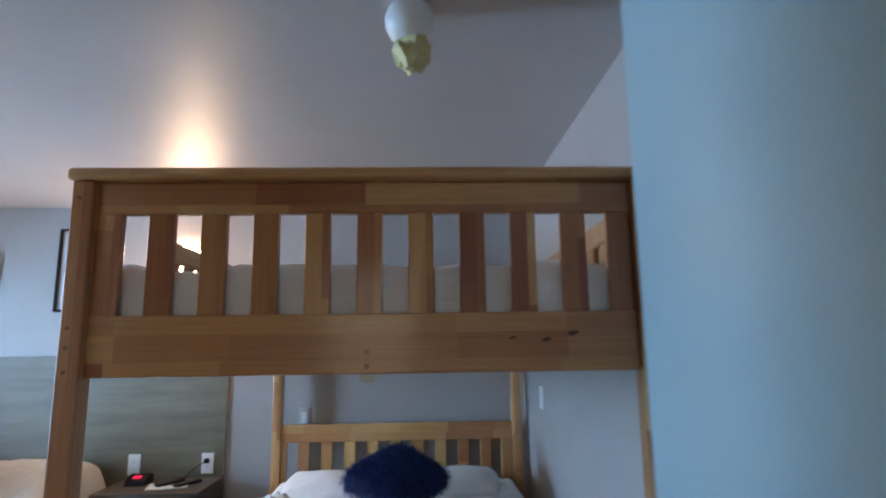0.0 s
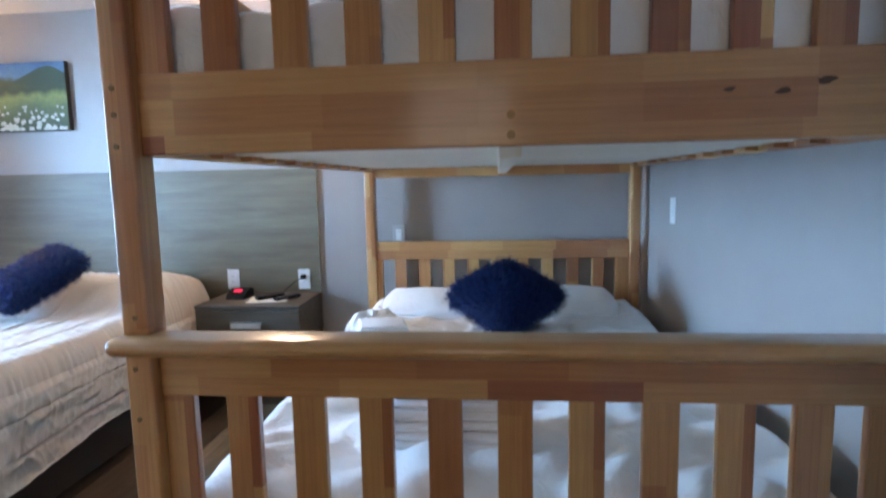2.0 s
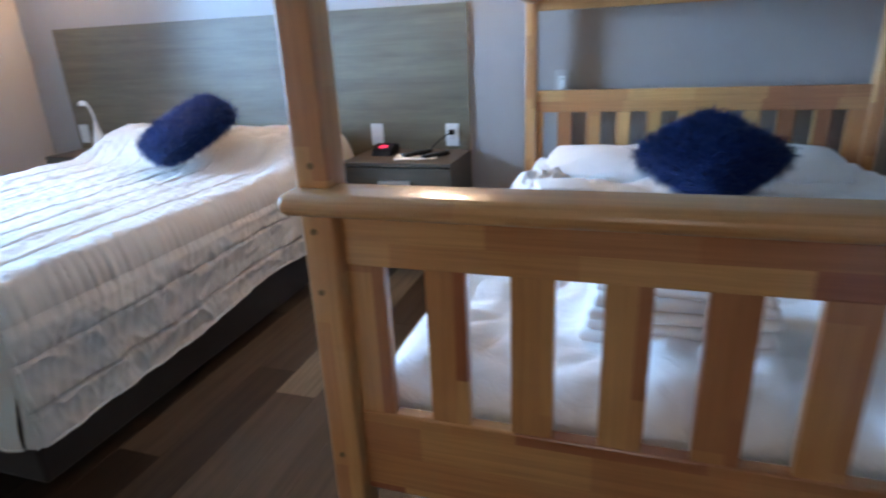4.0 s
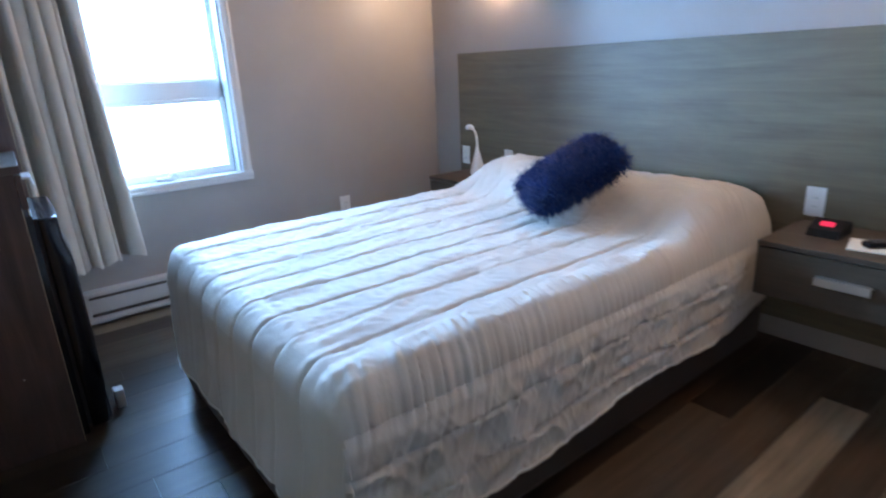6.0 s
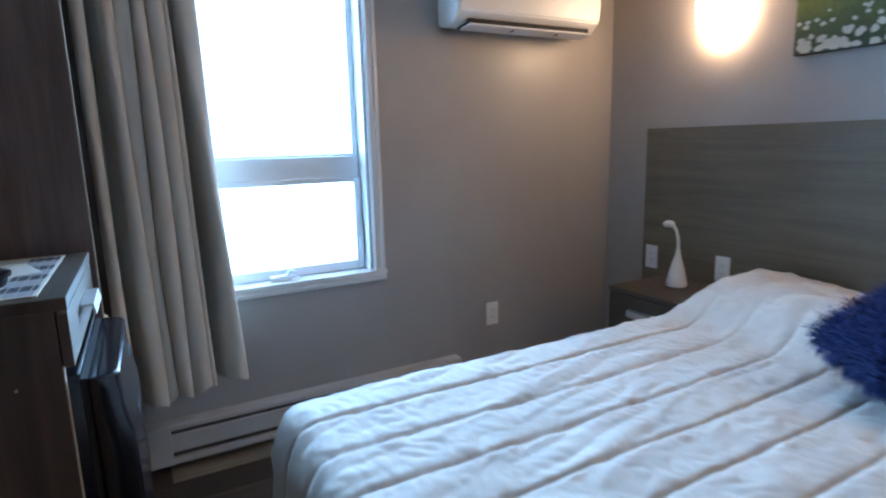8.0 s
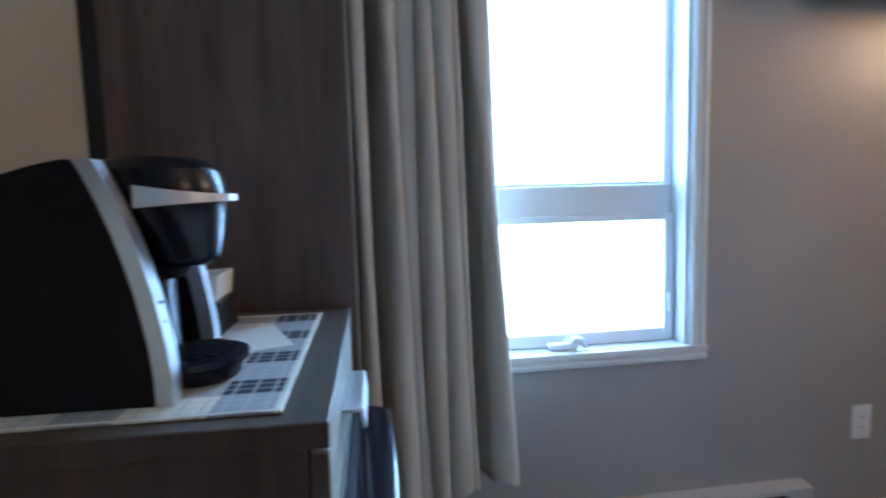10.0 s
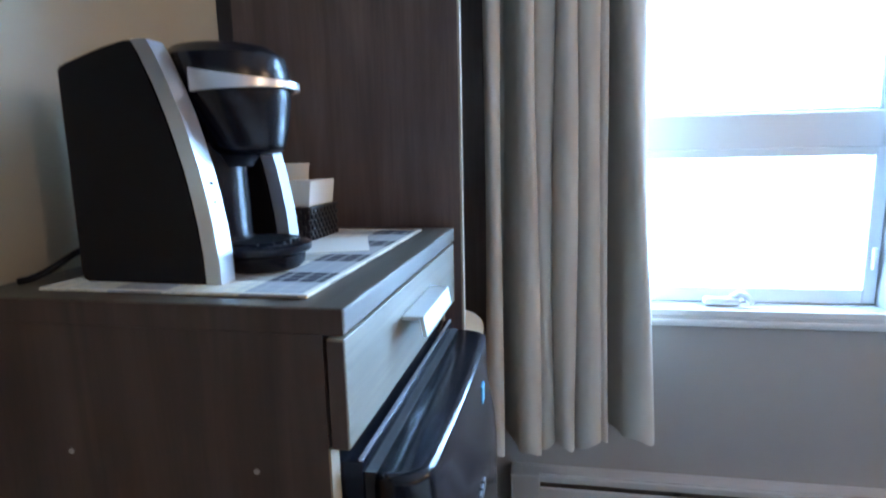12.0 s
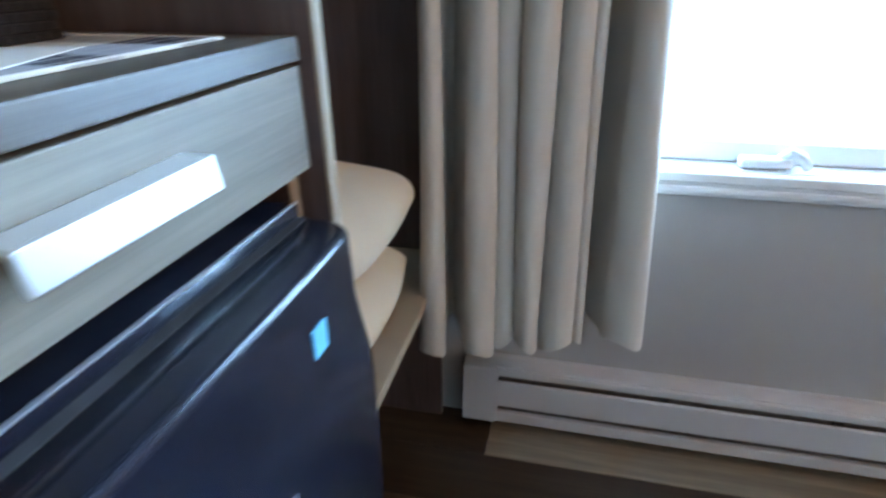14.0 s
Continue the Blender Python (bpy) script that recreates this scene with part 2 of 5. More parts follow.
def prism(profile, x0, x1, axis=0):
    """A closed outline in the two other axes, swept along axis."""
    bm = bmesh.new()
    ends = []
    for x in (x0, x1):
        row = []
        for p, q in profile:
            co = [p, q]
            co.insert(axis, x)
            row.append(bm.verts.new(co))
        ends.append(row)
    k = len(profile)
    for i in range(k):
        j = (i + 1) % k
        bm.faces.new((ends[0][i], ends[0][j], ends[1][j], ends[1][i]))
    bm.faces.new(ends[0])
    bm.faces.new(ends[1])
    bmesh.ops.recalc_face_normals(bm, faces=bm.faces)
    return bm


def tube(points, radius, seg=8):
    """A round cord along points."""
    bm = bmesh.new()
    pts = [Vector(p) for p in points]
    rings = []
    for i, p in enumerate(pts):
        d = (pts[min(i + 1, len(pts) - 1)] - pts[max(i - 1, 0)]).normalized()
        q = d.to_track_quat('Z', 'Y')
        rad = radius(i / (len(pts) - 1)) if callable(radius) else radius
        rings.append([bm.verts.new(p + q @ Vector((math.cos(2 * math.pi * k / seg) * rad,
                                                   math.sin(2 * math.pi * k / seg) * rad, 0))) for k in range(seg)])
    for a, b in zip(rings, rings[1:]):
        for k in range(seg):
            bm.faces.new((a[k], a[(k + 1) % seg], b[(k + 1) % seg], b[k]))
    bm.faces.new(rings[0][::-1])
    bm.faces.new(rings[-1])
    return bm


def lathe(profile, cx, cy, seg=32):
    """Radius and height pairs turned about a vertical axis."""
    bm = bmesh.new()
    rings = [[bm.verts.new((cx + r * math.cos(2 * math.pi * k / seg), cy + r * math.sin(2 * math.pi * k / seg), z))
              for k in range(seg)] for r, z in profile]
    for a, b in zip(rings, rings[1:]):
        for k in range(seg):
            bm.faces.new((a[k], a[(k + 1) % seg], b[(k + 1) % seg], b[k]))
    bm.faces.new(rings[0][::-1])
    bm.faces.new(rings[-1])
    bmesh.ops.recalc_face_normals(bm, faces=bm.faces)
    return bm


def bez(a, b, c, d, n=14):
    a, b, c, d = Vector(a), Vector(b), Vector(c), Vector(d)
    out = []
    for i in range(n + 1):
        t = i / n
        out.append(a * (1 - t) ** 3 + b * 3 * t * (1 - t) ** 2 + c * 3 * t * t * (1 - t) + d * t ** 3)
    return out


def surface(fn, nu, nv, thick=0.0):
    """A grid of points fn(u, v) for u, v in 0..1; None leaves a hole."""
    bm = bmesh.new()
    g = [[fn(i / nu, j / nv) for j in range(nv + 1)] for i in range(nu + 1)]
    vs = [[bm.verts.new(p) if p is not None else None for p in row] for row in g]
    for i in range(nu):
        for j in range(nv):
            q = (vs[i][j], vs[i + 1][j], vs[i + 1][j + 1], vs[i][j + 1])
            if all(q):
                bm.faces.new(q)
    bmesh.ops.recalc_face_normals(bm, faces=bm.faces)
    if thick:
        bmesh.ops.solidify(bm, geom=bm.faces[:], thickness=thick)
    return bm


def mesh_of(name, bm, material, smooth=False):
    me = bpy.data.meshes.new(name)
    if smooth:
        for f in bm.faces:
            f.smooth = True
        for e in bm.edges:
            if len(e.link_faces) == 2 and e.calc_face_angle(0) > radians(40):
                e.smooth = False
    bm.to_mesh(me)
    bm.free()
    me.materials.append(material)
    return me


def solo(name, bm, material, label="", category="", group="", kind="", smooth=False):
    return tagged(new(name, mesh_of(name, bm, material, smooth)), label, category, group, kind)


def thing(name, at, label, category, group="", kind=""):
    ob = new(name)
    ob.empty_display_size = 0.1
    ob.location = at
    return tagged(ob, label, category, group, kind)


def part(name, bm, material, parent, label="", smooth=False):
    """One mesh, modelled in room coordinates, under a thing or a part."""
    ob = new(name, mesh_of(name, bm, material, smooth))
    ob.parent = parent
    ob.matrix_parent_inverse = Matrix.Translation(-parent.location) if parent.data is None else Matrix.Identity(4)
    return tagged(ob, label)


# ---- large structure ----
T = 0.14
solo("wall_north", boxed(WEST - 0.2, EAST + T, NORTH, NORTH + T, 0, CEIL), M_WALL, "greige painted plaster wall behind the beds", "wall", kind="structure")
solo("wall_east", boxed(EAST, EAST + T, HALL_END - 0.1, NORTH, 0, CEIL), M_WALL, "greige painted wall beside the bunk bed", "wall", kind="structure")
solo("wall_south", boxed(WEST - 0.2, HALL_W, SOUTH - T, SOUTH, 0, CEIL), M_WARM_LIT, "painted wall behind television and minibar, warm lamplight in its colour", "wall", kind="structure")
solo("wall_hall_west", boxed(HALL_W - T, HALL_W, HALL_S, SOUTH - T, 0, CEIL), M_WALL, "greige painted wall of the entry hall", "wall", kind="structure")
solo("wall_hall_east", boxed(HALL_E, EAST + T, HALL_S, HALL_END, 0, CEIL, bevel=0.004), M_BLUE, "blue-grey painted wall block of the entry hall", "wall", kind="structure")
bm = bmesh.new()
box(bm, HALL_W - T, -0.76, HALL_S - T, HALL_S, 0, CEIL)
box(bm, 0.16, EAST + T, HALL_S - T, HALL_S, 0, CEIL)
box(bm, -0.76, 0.16, HALL_S - T, HALL_S, 2.06, CEIL)
solo("wall_hall_end", bm, M_WALL, "greige painted end wall of the hall", "wall", kind="structure")
solo("ceiling", boxed(WEST - 0.3, EAST + 0.3, HALL_S - 0.3, NORTH + 0.3, CEIL, CEIL + 0.12), M_CEIL, "off-white painted satin ceiling", "ceiling", kind="structure")

# window opening in the west wall
WY0, WY1, WZ0, WZ1 = 1.40, 2.315, 0.690, 2.02
bm = bmesh.new()
box(bm, WEST - 0.2, WEST, SOUTH, WY0, 0, CEIL)
box(bm, WEST - 0.2, WEST, WY1, NORTH, 0, CEIL)
box(bm, WEST - 0.2, WEST, WY0, WY1, 0, WZ0)
box(bm, WEST - 0.2, WEST, WY0, WY1, WZ1, CEIL)
solo("wall_west", bm, M_WALL, "greige painted outer wall with a window", "wall", kind="structure")

# skirting boards
def baseboard(x0, x1, y0, y1):
    bm = boxed(x0, x1, y0, y1, 0.0, 0.088, bevel=0.004)
    solo("baseboard", bm, M_TRIM, "off-white painted skirting board", "baseboard", kind="structure")

baseboard(WEST, WEST + 0.014, 2.75, NORTH)
baseboard(WEST + 0.014, -3.91, NORTH - 0.014, NORTH)
baseboard(-1.10, EAST, NORTH - 0.014, NORTH)
baseboard(EAST - 0.014, EAST, HALL_END, NORTH - 0.014)
baseboard(-3.02, HALL_W, SOUTH, SOUTH + 0.014)

# window
win = thing("window_1", (WEST, 1.86, WZ0), "white vinyl window with fixed upper and hopper lower sash", "window", kind="structure")
def ring(x0, x1, y0, y1, z0, z1, w, wb=None, wt=None, bevel=0.004):
    wb, wt = wb or w, wt or w
    bm = bmesh.new()
    box(bm, x0, x1, y0, y0 + w, z0, z1, bevel)
    box(bm, x0, x1, y1 - w, y1, z0, z1, bevel)
    box(bm, x0, x1, y0 + w, y1 - w, z0, z0 + wb, bevel)
    box(bm, x0, x1, y0 + w, y1 - w, z1 - wt, z1, bevel)
    return bm
part("jamb", ring(-4.36, WEST - 0.001, WY0 - 0.001, WY1 + 0.001, WZ0, WZ1 + 0.001, 0.010, bevel=0.001), M_VINYL, win)
part("window_frame", ring(-4.33, -4.265, WY0 + 0.010, WY1 - 0.010, WZ0 + 0.010, WZ1 - 0.010, 0.016), M_VINYL, win)
part("mullion", boxed(-4.325, -4.245, WY0 + 0.026, WY1 - 0.026, 1.125, 1.222, bevel=0.006), M_VINYL, win)
part("upper_bead", ring(-4.30, -4.268, WY0 + 0.026, WY1 - 0.026, 1.222, WZ1 - 0.026, 0.010), M_VINYL, win)
part("lower_sash", ring(-4.295, -4.235, WY0 + 0.022, WY1 - 0.014, WZ0 + 0.012, 1.128, 0.034, 0.042, 0.024), M_VINYL, win)
for z0, z1 in ((1.228, WZ1 - 0.034), (WZ0 + 0.05, 1.108)):
    g = part("pane", boxed(-4.284, -4.280, WY0 + 0.030, WY1 - 0.040, z0, z1), M_GLASS, win, "clear glass pane")
    g.visible_shadow = False
part("crank", boxed(-4.222, -4.188, 1.855, 1.950, WZ0 + 0.013, WZ0 + 0.034, bevel=0.008, seg=3), M_VINYL, win, "white folding crank handle", smooth=True)
bm = tube([(-4.205, 1.930, WZ0 + 0.030), (-4.20, 1.947, WZ0 + 0.046), (-4.196, 1.963, WZ0 + 0.040), (-4.194, 1.979, WZ0 + 0.018)], lambda t: 0.012 - 0.004 * t)
part("crank_arm", bm, M_VINYL, win, smooth=True)
part("sash_lock", boxed(-4.236, -4.222, WY1 - 0.036, WY1 - 0.024, 0.80, 0.86, bevel=0.003), M_VINYL, win)
part("window_sill", boxed(-4.30, WEST + 0.020, WY0 - 0.062, WY1 + 0.068, WZ0 - 0.014, WZ0 + 0.008, bevel=0.004), M_TRIM, win)
bm = bmesh.new()
box(bm, WEST, WEST + 0.014, WY0 - 0.058, WY1 + 0.064, 0.648, WZ0 - 0.014, 0.003)
box(bm, WEST, WEST + 0.019, WY0 - 0.06, WY1 + 0.066, 0.655, 0.668, 0.003)
part("apron", bm, M_TRIM, win)
for y0, y1 in ((WY0 - 0.062, WY0 - 0.004), (WY1 + 0.004, WY1 + 0.062)):
    bm = bmesh.new()
    box(bm, WEST, WEST + 0.012, y0, y1, WZ0 + 0.008, WZ1 + 0.064, 0.003)
    box(bm, WEST, WEST + 0.018, y0 + 0.006, y0 + 0.022, WZ0 + 0.008, WZ1 + 0.05, 0.004)
    box(bm, WEST, WEST + 0.018, y1 - 0.022, y1 - 0.006, WZ0 + 0.008, WZ1 + 0.05, 0.004)
    part("casing", bm, M_TRIM, win)
part("casing", boxed(WEST, WEST + 0.014, WY0 - 0.004, WY1 + 0.004, WZ1, WZ1 + 0.064, bevel=0.003), M_TRIM, win)

# assumed glazed door at the unseen hall end, opening for the fill lamp
dr1 = thing("assumed_door_1", (-0.30, HALL_S, 0), "assumed white glazed door at the unseen hall end, opening for the fill lamp", "door", kind="structure")
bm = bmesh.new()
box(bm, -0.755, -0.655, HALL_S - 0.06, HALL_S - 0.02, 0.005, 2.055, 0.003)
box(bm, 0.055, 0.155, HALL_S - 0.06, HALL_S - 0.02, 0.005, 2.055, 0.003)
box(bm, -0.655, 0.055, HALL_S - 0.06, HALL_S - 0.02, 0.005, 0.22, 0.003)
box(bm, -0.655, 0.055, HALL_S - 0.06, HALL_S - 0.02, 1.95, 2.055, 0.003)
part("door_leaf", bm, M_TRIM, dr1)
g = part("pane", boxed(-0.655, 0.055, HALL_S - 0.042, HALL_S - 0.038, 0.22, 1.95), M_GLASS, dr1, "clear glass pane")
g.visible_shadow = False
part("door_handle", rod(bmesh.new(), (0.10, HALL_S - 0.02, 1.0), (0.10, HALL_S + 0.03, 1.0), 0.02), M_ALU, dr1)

# ---- bunk bed ----
XL, XR, XR_HEAD, YF, YH = -0.790, 0.756, 0.730, 1.500, 3.690
bunk = thing("bunk_bed", (-0.04, 2.5, 0), "honey-coloured solid wood double bunk bed", "bunk bed")
for (x0, x1), y0 in (((XL, XL + 0.056), YF), ((XR - 0.056, XR), YF), ((XL, XL + 0.056), YH - 0.064), ((XR_HEAD - 0.056, XR_HEAD), YH - 0.064)):
    p = part("post", boxed(x0, x1, y0, y0 + 0.064, 0, 1.787, bevel=0.006, seg=3), M_PINE_Z, bunk, smooth=True)
    if y0 == YF:
        for z in (0.25, 0.42, 0.745, 0.850, 0.955, 1.290, 1.350, 1.400, 1.740):
            rx = x0 + (0.022 if z != 0.955 else 0.030)
            part("bolt", rod(bmesh.new(), (rx, y0 + 0.004, z), (rx, y0 - 0.002, z), 0.0055, seg=12), M_BOLT, p, "dark bronze bolt head")
def cap_rail(x0, x1, y0, y1, z0, z1, r):
    return boxed(x0, x1, y0, y1, z0, z1, bevel=r, seg=4)
for y0, y1 in ((YF - 0.012, YF + 0.076), (YH - 0.076, YH + 0.012)):
    right = XR if y0 < 2 else XR_HEAD
    part("top_cap", cap_rail(XL - 0.014, right + 0.012, y0, y1, 1.787, 1.821, 0.013), M_PINE_CAP, bunk, smooth=True)
part("foot_cap", cap_rail(XL - 0.012, XR + 0.016, YF - 0.048, YF + 0.050, 0.886, 0.921, 0.0165), M_PINE_CAP, bunk, smooth=True)
def end_frame(y, zb, zr, zs, zt, name, dx=0.0):
    """Board, slats and board between two posts."""
    a, b = XL + 0.056, (XR if y < 2 else XR_HEAD) - 0.056
    part(name, boxed(a, b, y, y + 0.028, zb, zr, bevel=0.004), M_PINE_X, bunk)
    part(name, boxed(a, b, y, y + 0.028, zs, zt, bevel=0.004), M_PINE_X, bunk)
    part("stile", boxed(a + 0.001, -0.668 + dx, y + 0.003, y + 0.025, zr - 0.01, zs + 0.01, bevel=0.003), M_PINE_Z, bunk)
    part("stile", boxed(0.634 + dx, b - 0.001, y + 0.003, y + 0.025, zr - 0.01, zs + 0.01, bevel=0.003), M_PINE_Z, bunk)
    for k in range(9):
        x = -0.599 + 0.1382 * k + dx
        part("slat", boxed(x, x + 0.068, y + 0.003, y + 0.025, zr - 0.01, zs + 0.01, bevel=0.003), M_PINE_Z, bunk)
end_frame(YF + 0.026, 1.274, 1.430, 1.700, 1.787, "footboard_rail")
end_frame(YF + 0.026, 0.330, 0.505, 0.786, 0.886, "footboard_rail")
end_frame(YH - 0.05, 1.240, 1.430, 1.700, 1.787, "headboard_rail", -0.032)
end_frame(YH - 0.05, 0.330, 0.505, 0.775, 0.880, "headboard_rail", -0.032)
# knots and pegs in the upper foot board
for x, z, w in ((0.365, 1.362, 0.010), (0.455, 1.357, 0.013), (0.525, 1.372, 0.016)):
    part("knot", prism([(x + w * math.cos(a) * (1 + 0.3 * math.sin(3 * a + x * 50)), z + w * 0.42 * math.sin(a) + 0.15 * w * math.cos(a)) for a in np.linspace(0, 2 * math.pi, 11)[:-1]], YF + 0.0252, YF + 0.027, axis=1), M_KNOT, bunk)
for z in (1.294, 1.330):
    part("bolt", rod(bmesh.new(), (-0.017, YF + 0.03, z), (-0.017, YF + 0.022, z), 0.008, seg=14), M_BOLT, bunk, "dark bronze bolt head")
for x0, x1 in ((XL + 0.022, XL + 0.050), (XR_HEAD - 0.050, XR_HEAD - 0.022)):
    part("side_rail", boxed(x0, x1, YF + 0.064, YH - 0.064, 1.274, 1.430, bevel=0.004), M_PINE_Y, bunk)
    part("side_rail", boxed(x0, x1, YF + 0.064, YH - 0.064, 0.300, 0.440, bevel=0.004), M_PINE_Y, bunk)
def guard(x0, x1, y0, y1):
    part("guard_rail", boxed(x0, x1, y0, y1, 1.645, 1.718, bevel=0.005), M_PINE_Y, bunk)
    part("guard_rail", boxed(x0, x1, y0, y1, 1.50, 1.560, bevel=0.005), M_PINE_Y, bunk)
    n = int((y1 - y0) / 0.13)
    for k in range(n + 1):
        y = y0 + (y1 - y0 - 0.07) * k / n
        part("guard_slat", boxed(x0 + 0.003, x1 - 0.003, y, y + 0.07, 1.431, 1.65, bevel=0.003), M_PINE_Z, bunk)
guard(XL + 0.024, XL + 0.048, 2.02, YH - 0.064)
guard(XR_HEAD - 0.048, XR_HEAD - 0.024, YF + 0.064, YH - 0.064)
part("support_beam", boxed(-0.04, 0.005, YF + 0.054, YH - 0.05, 1.252, 1.2915, bevel=0.003), M_BOARD, bunk, "pale painted centre beam")
for k in range(12):
    y = YF + 0.14 + k * 0.165
    for x0, x1 in ((XL + 0.0505, XL + 0.085), (XR_HEAD - 0.085, XR_HEAD - 0.0505)):
        part("slat_end", boxed(x0, x1, y, y + 0.07, 1.278, 1.2915, bevel=0.002), M_PINE_X, bunk)
part("bunk_board", boxed(XL + 0.052, XR_HEAD - 0.052, YF + 0.056, YH - 0.056, 1.292, 1.335), M_BOARD, bunk, "pale board under the upper mattress")

def soft_top(x0, x1, y0, y1, z0, z1, r, rough, seed, n=70):
    """A mattress under a loose sheet: rounded block with wrinkles."""
    def fn(u, v):
        X = x0 + (x1 - x0) * u
        Y = y0 + (y1 - y0) * v
        e = min(X - x0, x1 - X, Y - y0, y1 - Y)
        z = z1 - (0 if e > r else r - math.sqrt(max(0, r * r - (r - e) ** 2)))
        w = noise.noise(Vector((X * 3, Y * 3, seed))) * rough + noise.noise(Vector((X * 9, Y * 5, seed + 4))) * rough * 0.5
        w += abs(noise.noise(Vector((X * 5 + Y * 4, Y * 7 - X * 6, seed + 9)))) * rough * 0.8
        return Vector((X, Y, z + w * min(1, e / 0.05)))
    bm = surface(fn, n, int(n * (y1 - y0) / (x1 - x0)))
    bnd = [e for e in bm.edges if e.is_boundary]
    ret = bmesh.ops.extrude_edge_only(bm, edges=bnd)
    for g in ret["geom"]:
        if isinstance(g, bmesh.types.BMVert):
            g.co.z = z0
    bmesh.ops.recalc_face_normals(bm, faces=bm.faces)
    return bm
for name, z0, z1, y0, rough, seed, n, label in (("upper_mattress", 1.336, 1.565, YF + 0.062, 0.030, 2.0, 80, "mattress under white bedding on the upper bunk"),
                                               ("lower_mattress", 0.356, 0.555, YF + 0.075, 0.044, 5.0, 120, "mattress under rumpled white sheets on the lower bunk")):
    mt = thing(name, (-0.026, 2.6, z0), label, "mattress")
    part("core", boxed(XL + 0.075, XR_HEAD - 0.075, y0 + 0.02, YH - 0.082, z0, z1 - 0.055, bevel=0.02, seg=3), M_TOWEL, mt, smooth=True)
    part("sheet", soft_top(XL + 0.055, XR_HEAD - 0.055, y0, YH - 0.062, z0 + 0.004, z1, 0.06, rough, seed, n), M_SHEET, mt, "rumpled white sheet", smooth=True)
part("slat_base", boxed(XL + 0.055, XR_HEAD - 0.055, YF + 0.075, YH - 0.065, 0.30, 0.355), M_PINE_X, bunk)

def pillow(name, cx, cy, cz, w, d, h, rot, label, material, seed, tilt=0.0):
    bm = bmesh.new()
    bmesh.ops.create_uvsphere(bm, u_segments=40, v_segments=22, radius=1.0)
    for v in bm.verts:
        x, y, z = v.co
        s = 1.0 / max(abs(x), abs(y), 1e-6) * math.hypot(x, y) if math.hypot(x, y) > 1e-6 else 1
        f = s ** 0.75
        X, Y = x * f * w / 2, y * f * d / 2
        Z = z * h / 2 + noise.noise(Vector((X * 6, Y * 6, seed + z))) * 0.014
        v.co = (X, Y, Z)
    m = Matrix.Translation((cx, cy, cz)) @ Matrix.Rotation(radians(rot), 4, 'Z') @ Matrix.Rotation(radians(tilt), 4, 'X')
    bmesh.ops.transform(bm, matrix=m, verts=bm.verts)
    return solo(name, bm, material, label, "pillow", smooth=True)
pillow("bed_pillow", -0.345, 3.37, 0.585, 0.60, 0.38, 0.13, 2, "white pillow at the headboard of the lower bunk", M_SHEET, 1.0, 8)
pillow("bed_pillow", 0.255, 3.37, 0.585, 0.60, 0.38, 0.13, -2, "white pillow beside the bunk wall", M_SHEET, 3.0, 8)

def shaggy(name, m, size, d, h, label, seed):
    """Cushion with a long pile: a soft body and a coat of tapered strands."""
    rnd = random.Random(seed)
    th = thing(name, m.translation, label, "cushion")
    bm = bmesh.new()
    bmesh.ops.create_uvsphere(bm, u_segments=36, v_segments=20, radius=1.0)
    for v in bm.verts:
        x, y, z = v.co
        r = math.hypot(x, y)
        f = (r / max(abs(x), abs(y), 1e-6)) ** 1.0 if r > 1e-6 else 1
        X, Y = x * f, y * f
        v.co = (X * size / 2, Y * d / 2, z * h / 2 * (1 - 0.25 * (X * Y) ** 2) * (1 - 0.12 * X ** 4))
    bm.normal_update()
    hair = bmesh.new()
    faces = list(bm.faces)
    areas = np.cumsum([f.calc_area() for f in faces])
    for _ in range(10000):
        f = faces[min(len(faces) - 1, int(np.searchsorted(areas, rnd.random() * areas[-1])))]
        vs = [v.co for v in f.verts]
        a, b = rnd.random(), rnd.random()
        p = (vs[0] * (1 - a) + vs[1] * a) * (1 - b) + (vs[-1] * (1 - a) + vs[2 if len(vs) > 3 else -1] * a) * b
        nrm = f.normal
        side = Vector((rnd.uniform(-1, 1), rnd.uniform(-1, 1), rnd.uniform(-1, 1)))
        flow = (side - nrm * side.dot(nrm)) * 0.7 + (m.to_3x3().inverted() @ Vector((0, 0, -0.5)))
        ln = rnd.uniform(0.025, 0.068) if rnd.random() < 0.3 else rnd.uniform(0.022, 0.048)
        tip = p + (nrm * 0.75 + flow * 0.8).normalized() * ln
        mid = p + (nrm * 1.0 + flow * 0.25).normalized() * ln * 0.5
        across = nrm.cross(tip - p).normalized() * rnd.uniform(0.0010, 0.0020)
        q = [hair.verts.new(c) for c in (p - across, p + across, mid + across * 0.8, mid - across * 0.8, tip)]
        hair.faces.new(q[:4])
        hair.faces.new((q[3], q[2], q[4]))
    for b in (bm, hair):
        bmesh.ops.transform(b, matrix=m, verts=b.verts)
    part("cover", bm, M_NAVY, th, smooth=True)
    tagged(part("fur", hair, M_HAIR, th, "long navy pile"), kind="stuff")
    return th
def leaning(at, along, across):
    a = Vector(along).normalized()
    n = a.cross(Vector(across)).normalized()
    return Matrix.Translation(at) @ Matrix((a, n.cross(a), n)).transposed().to_4x4()
shaggy("shaggy_cushion", leaning((-0.01, 2.98, 0.70), (0.71, 0.63, 0.27), (-0.69, 0.65, 0.27)), 0.385, 0.385, 0.15, "navy blue long-pile cushion on the lower bunk", 11)
shaggy("shaggy_cushion", leaning((-2.385, 3.10, 0.775), (0.49, 0.72, 0.47), (-0.82, 0.53, 0.22)), 0.42, 0.31, 0.13, "navy blue long-pile cushion lying on the quilted bed", 12)


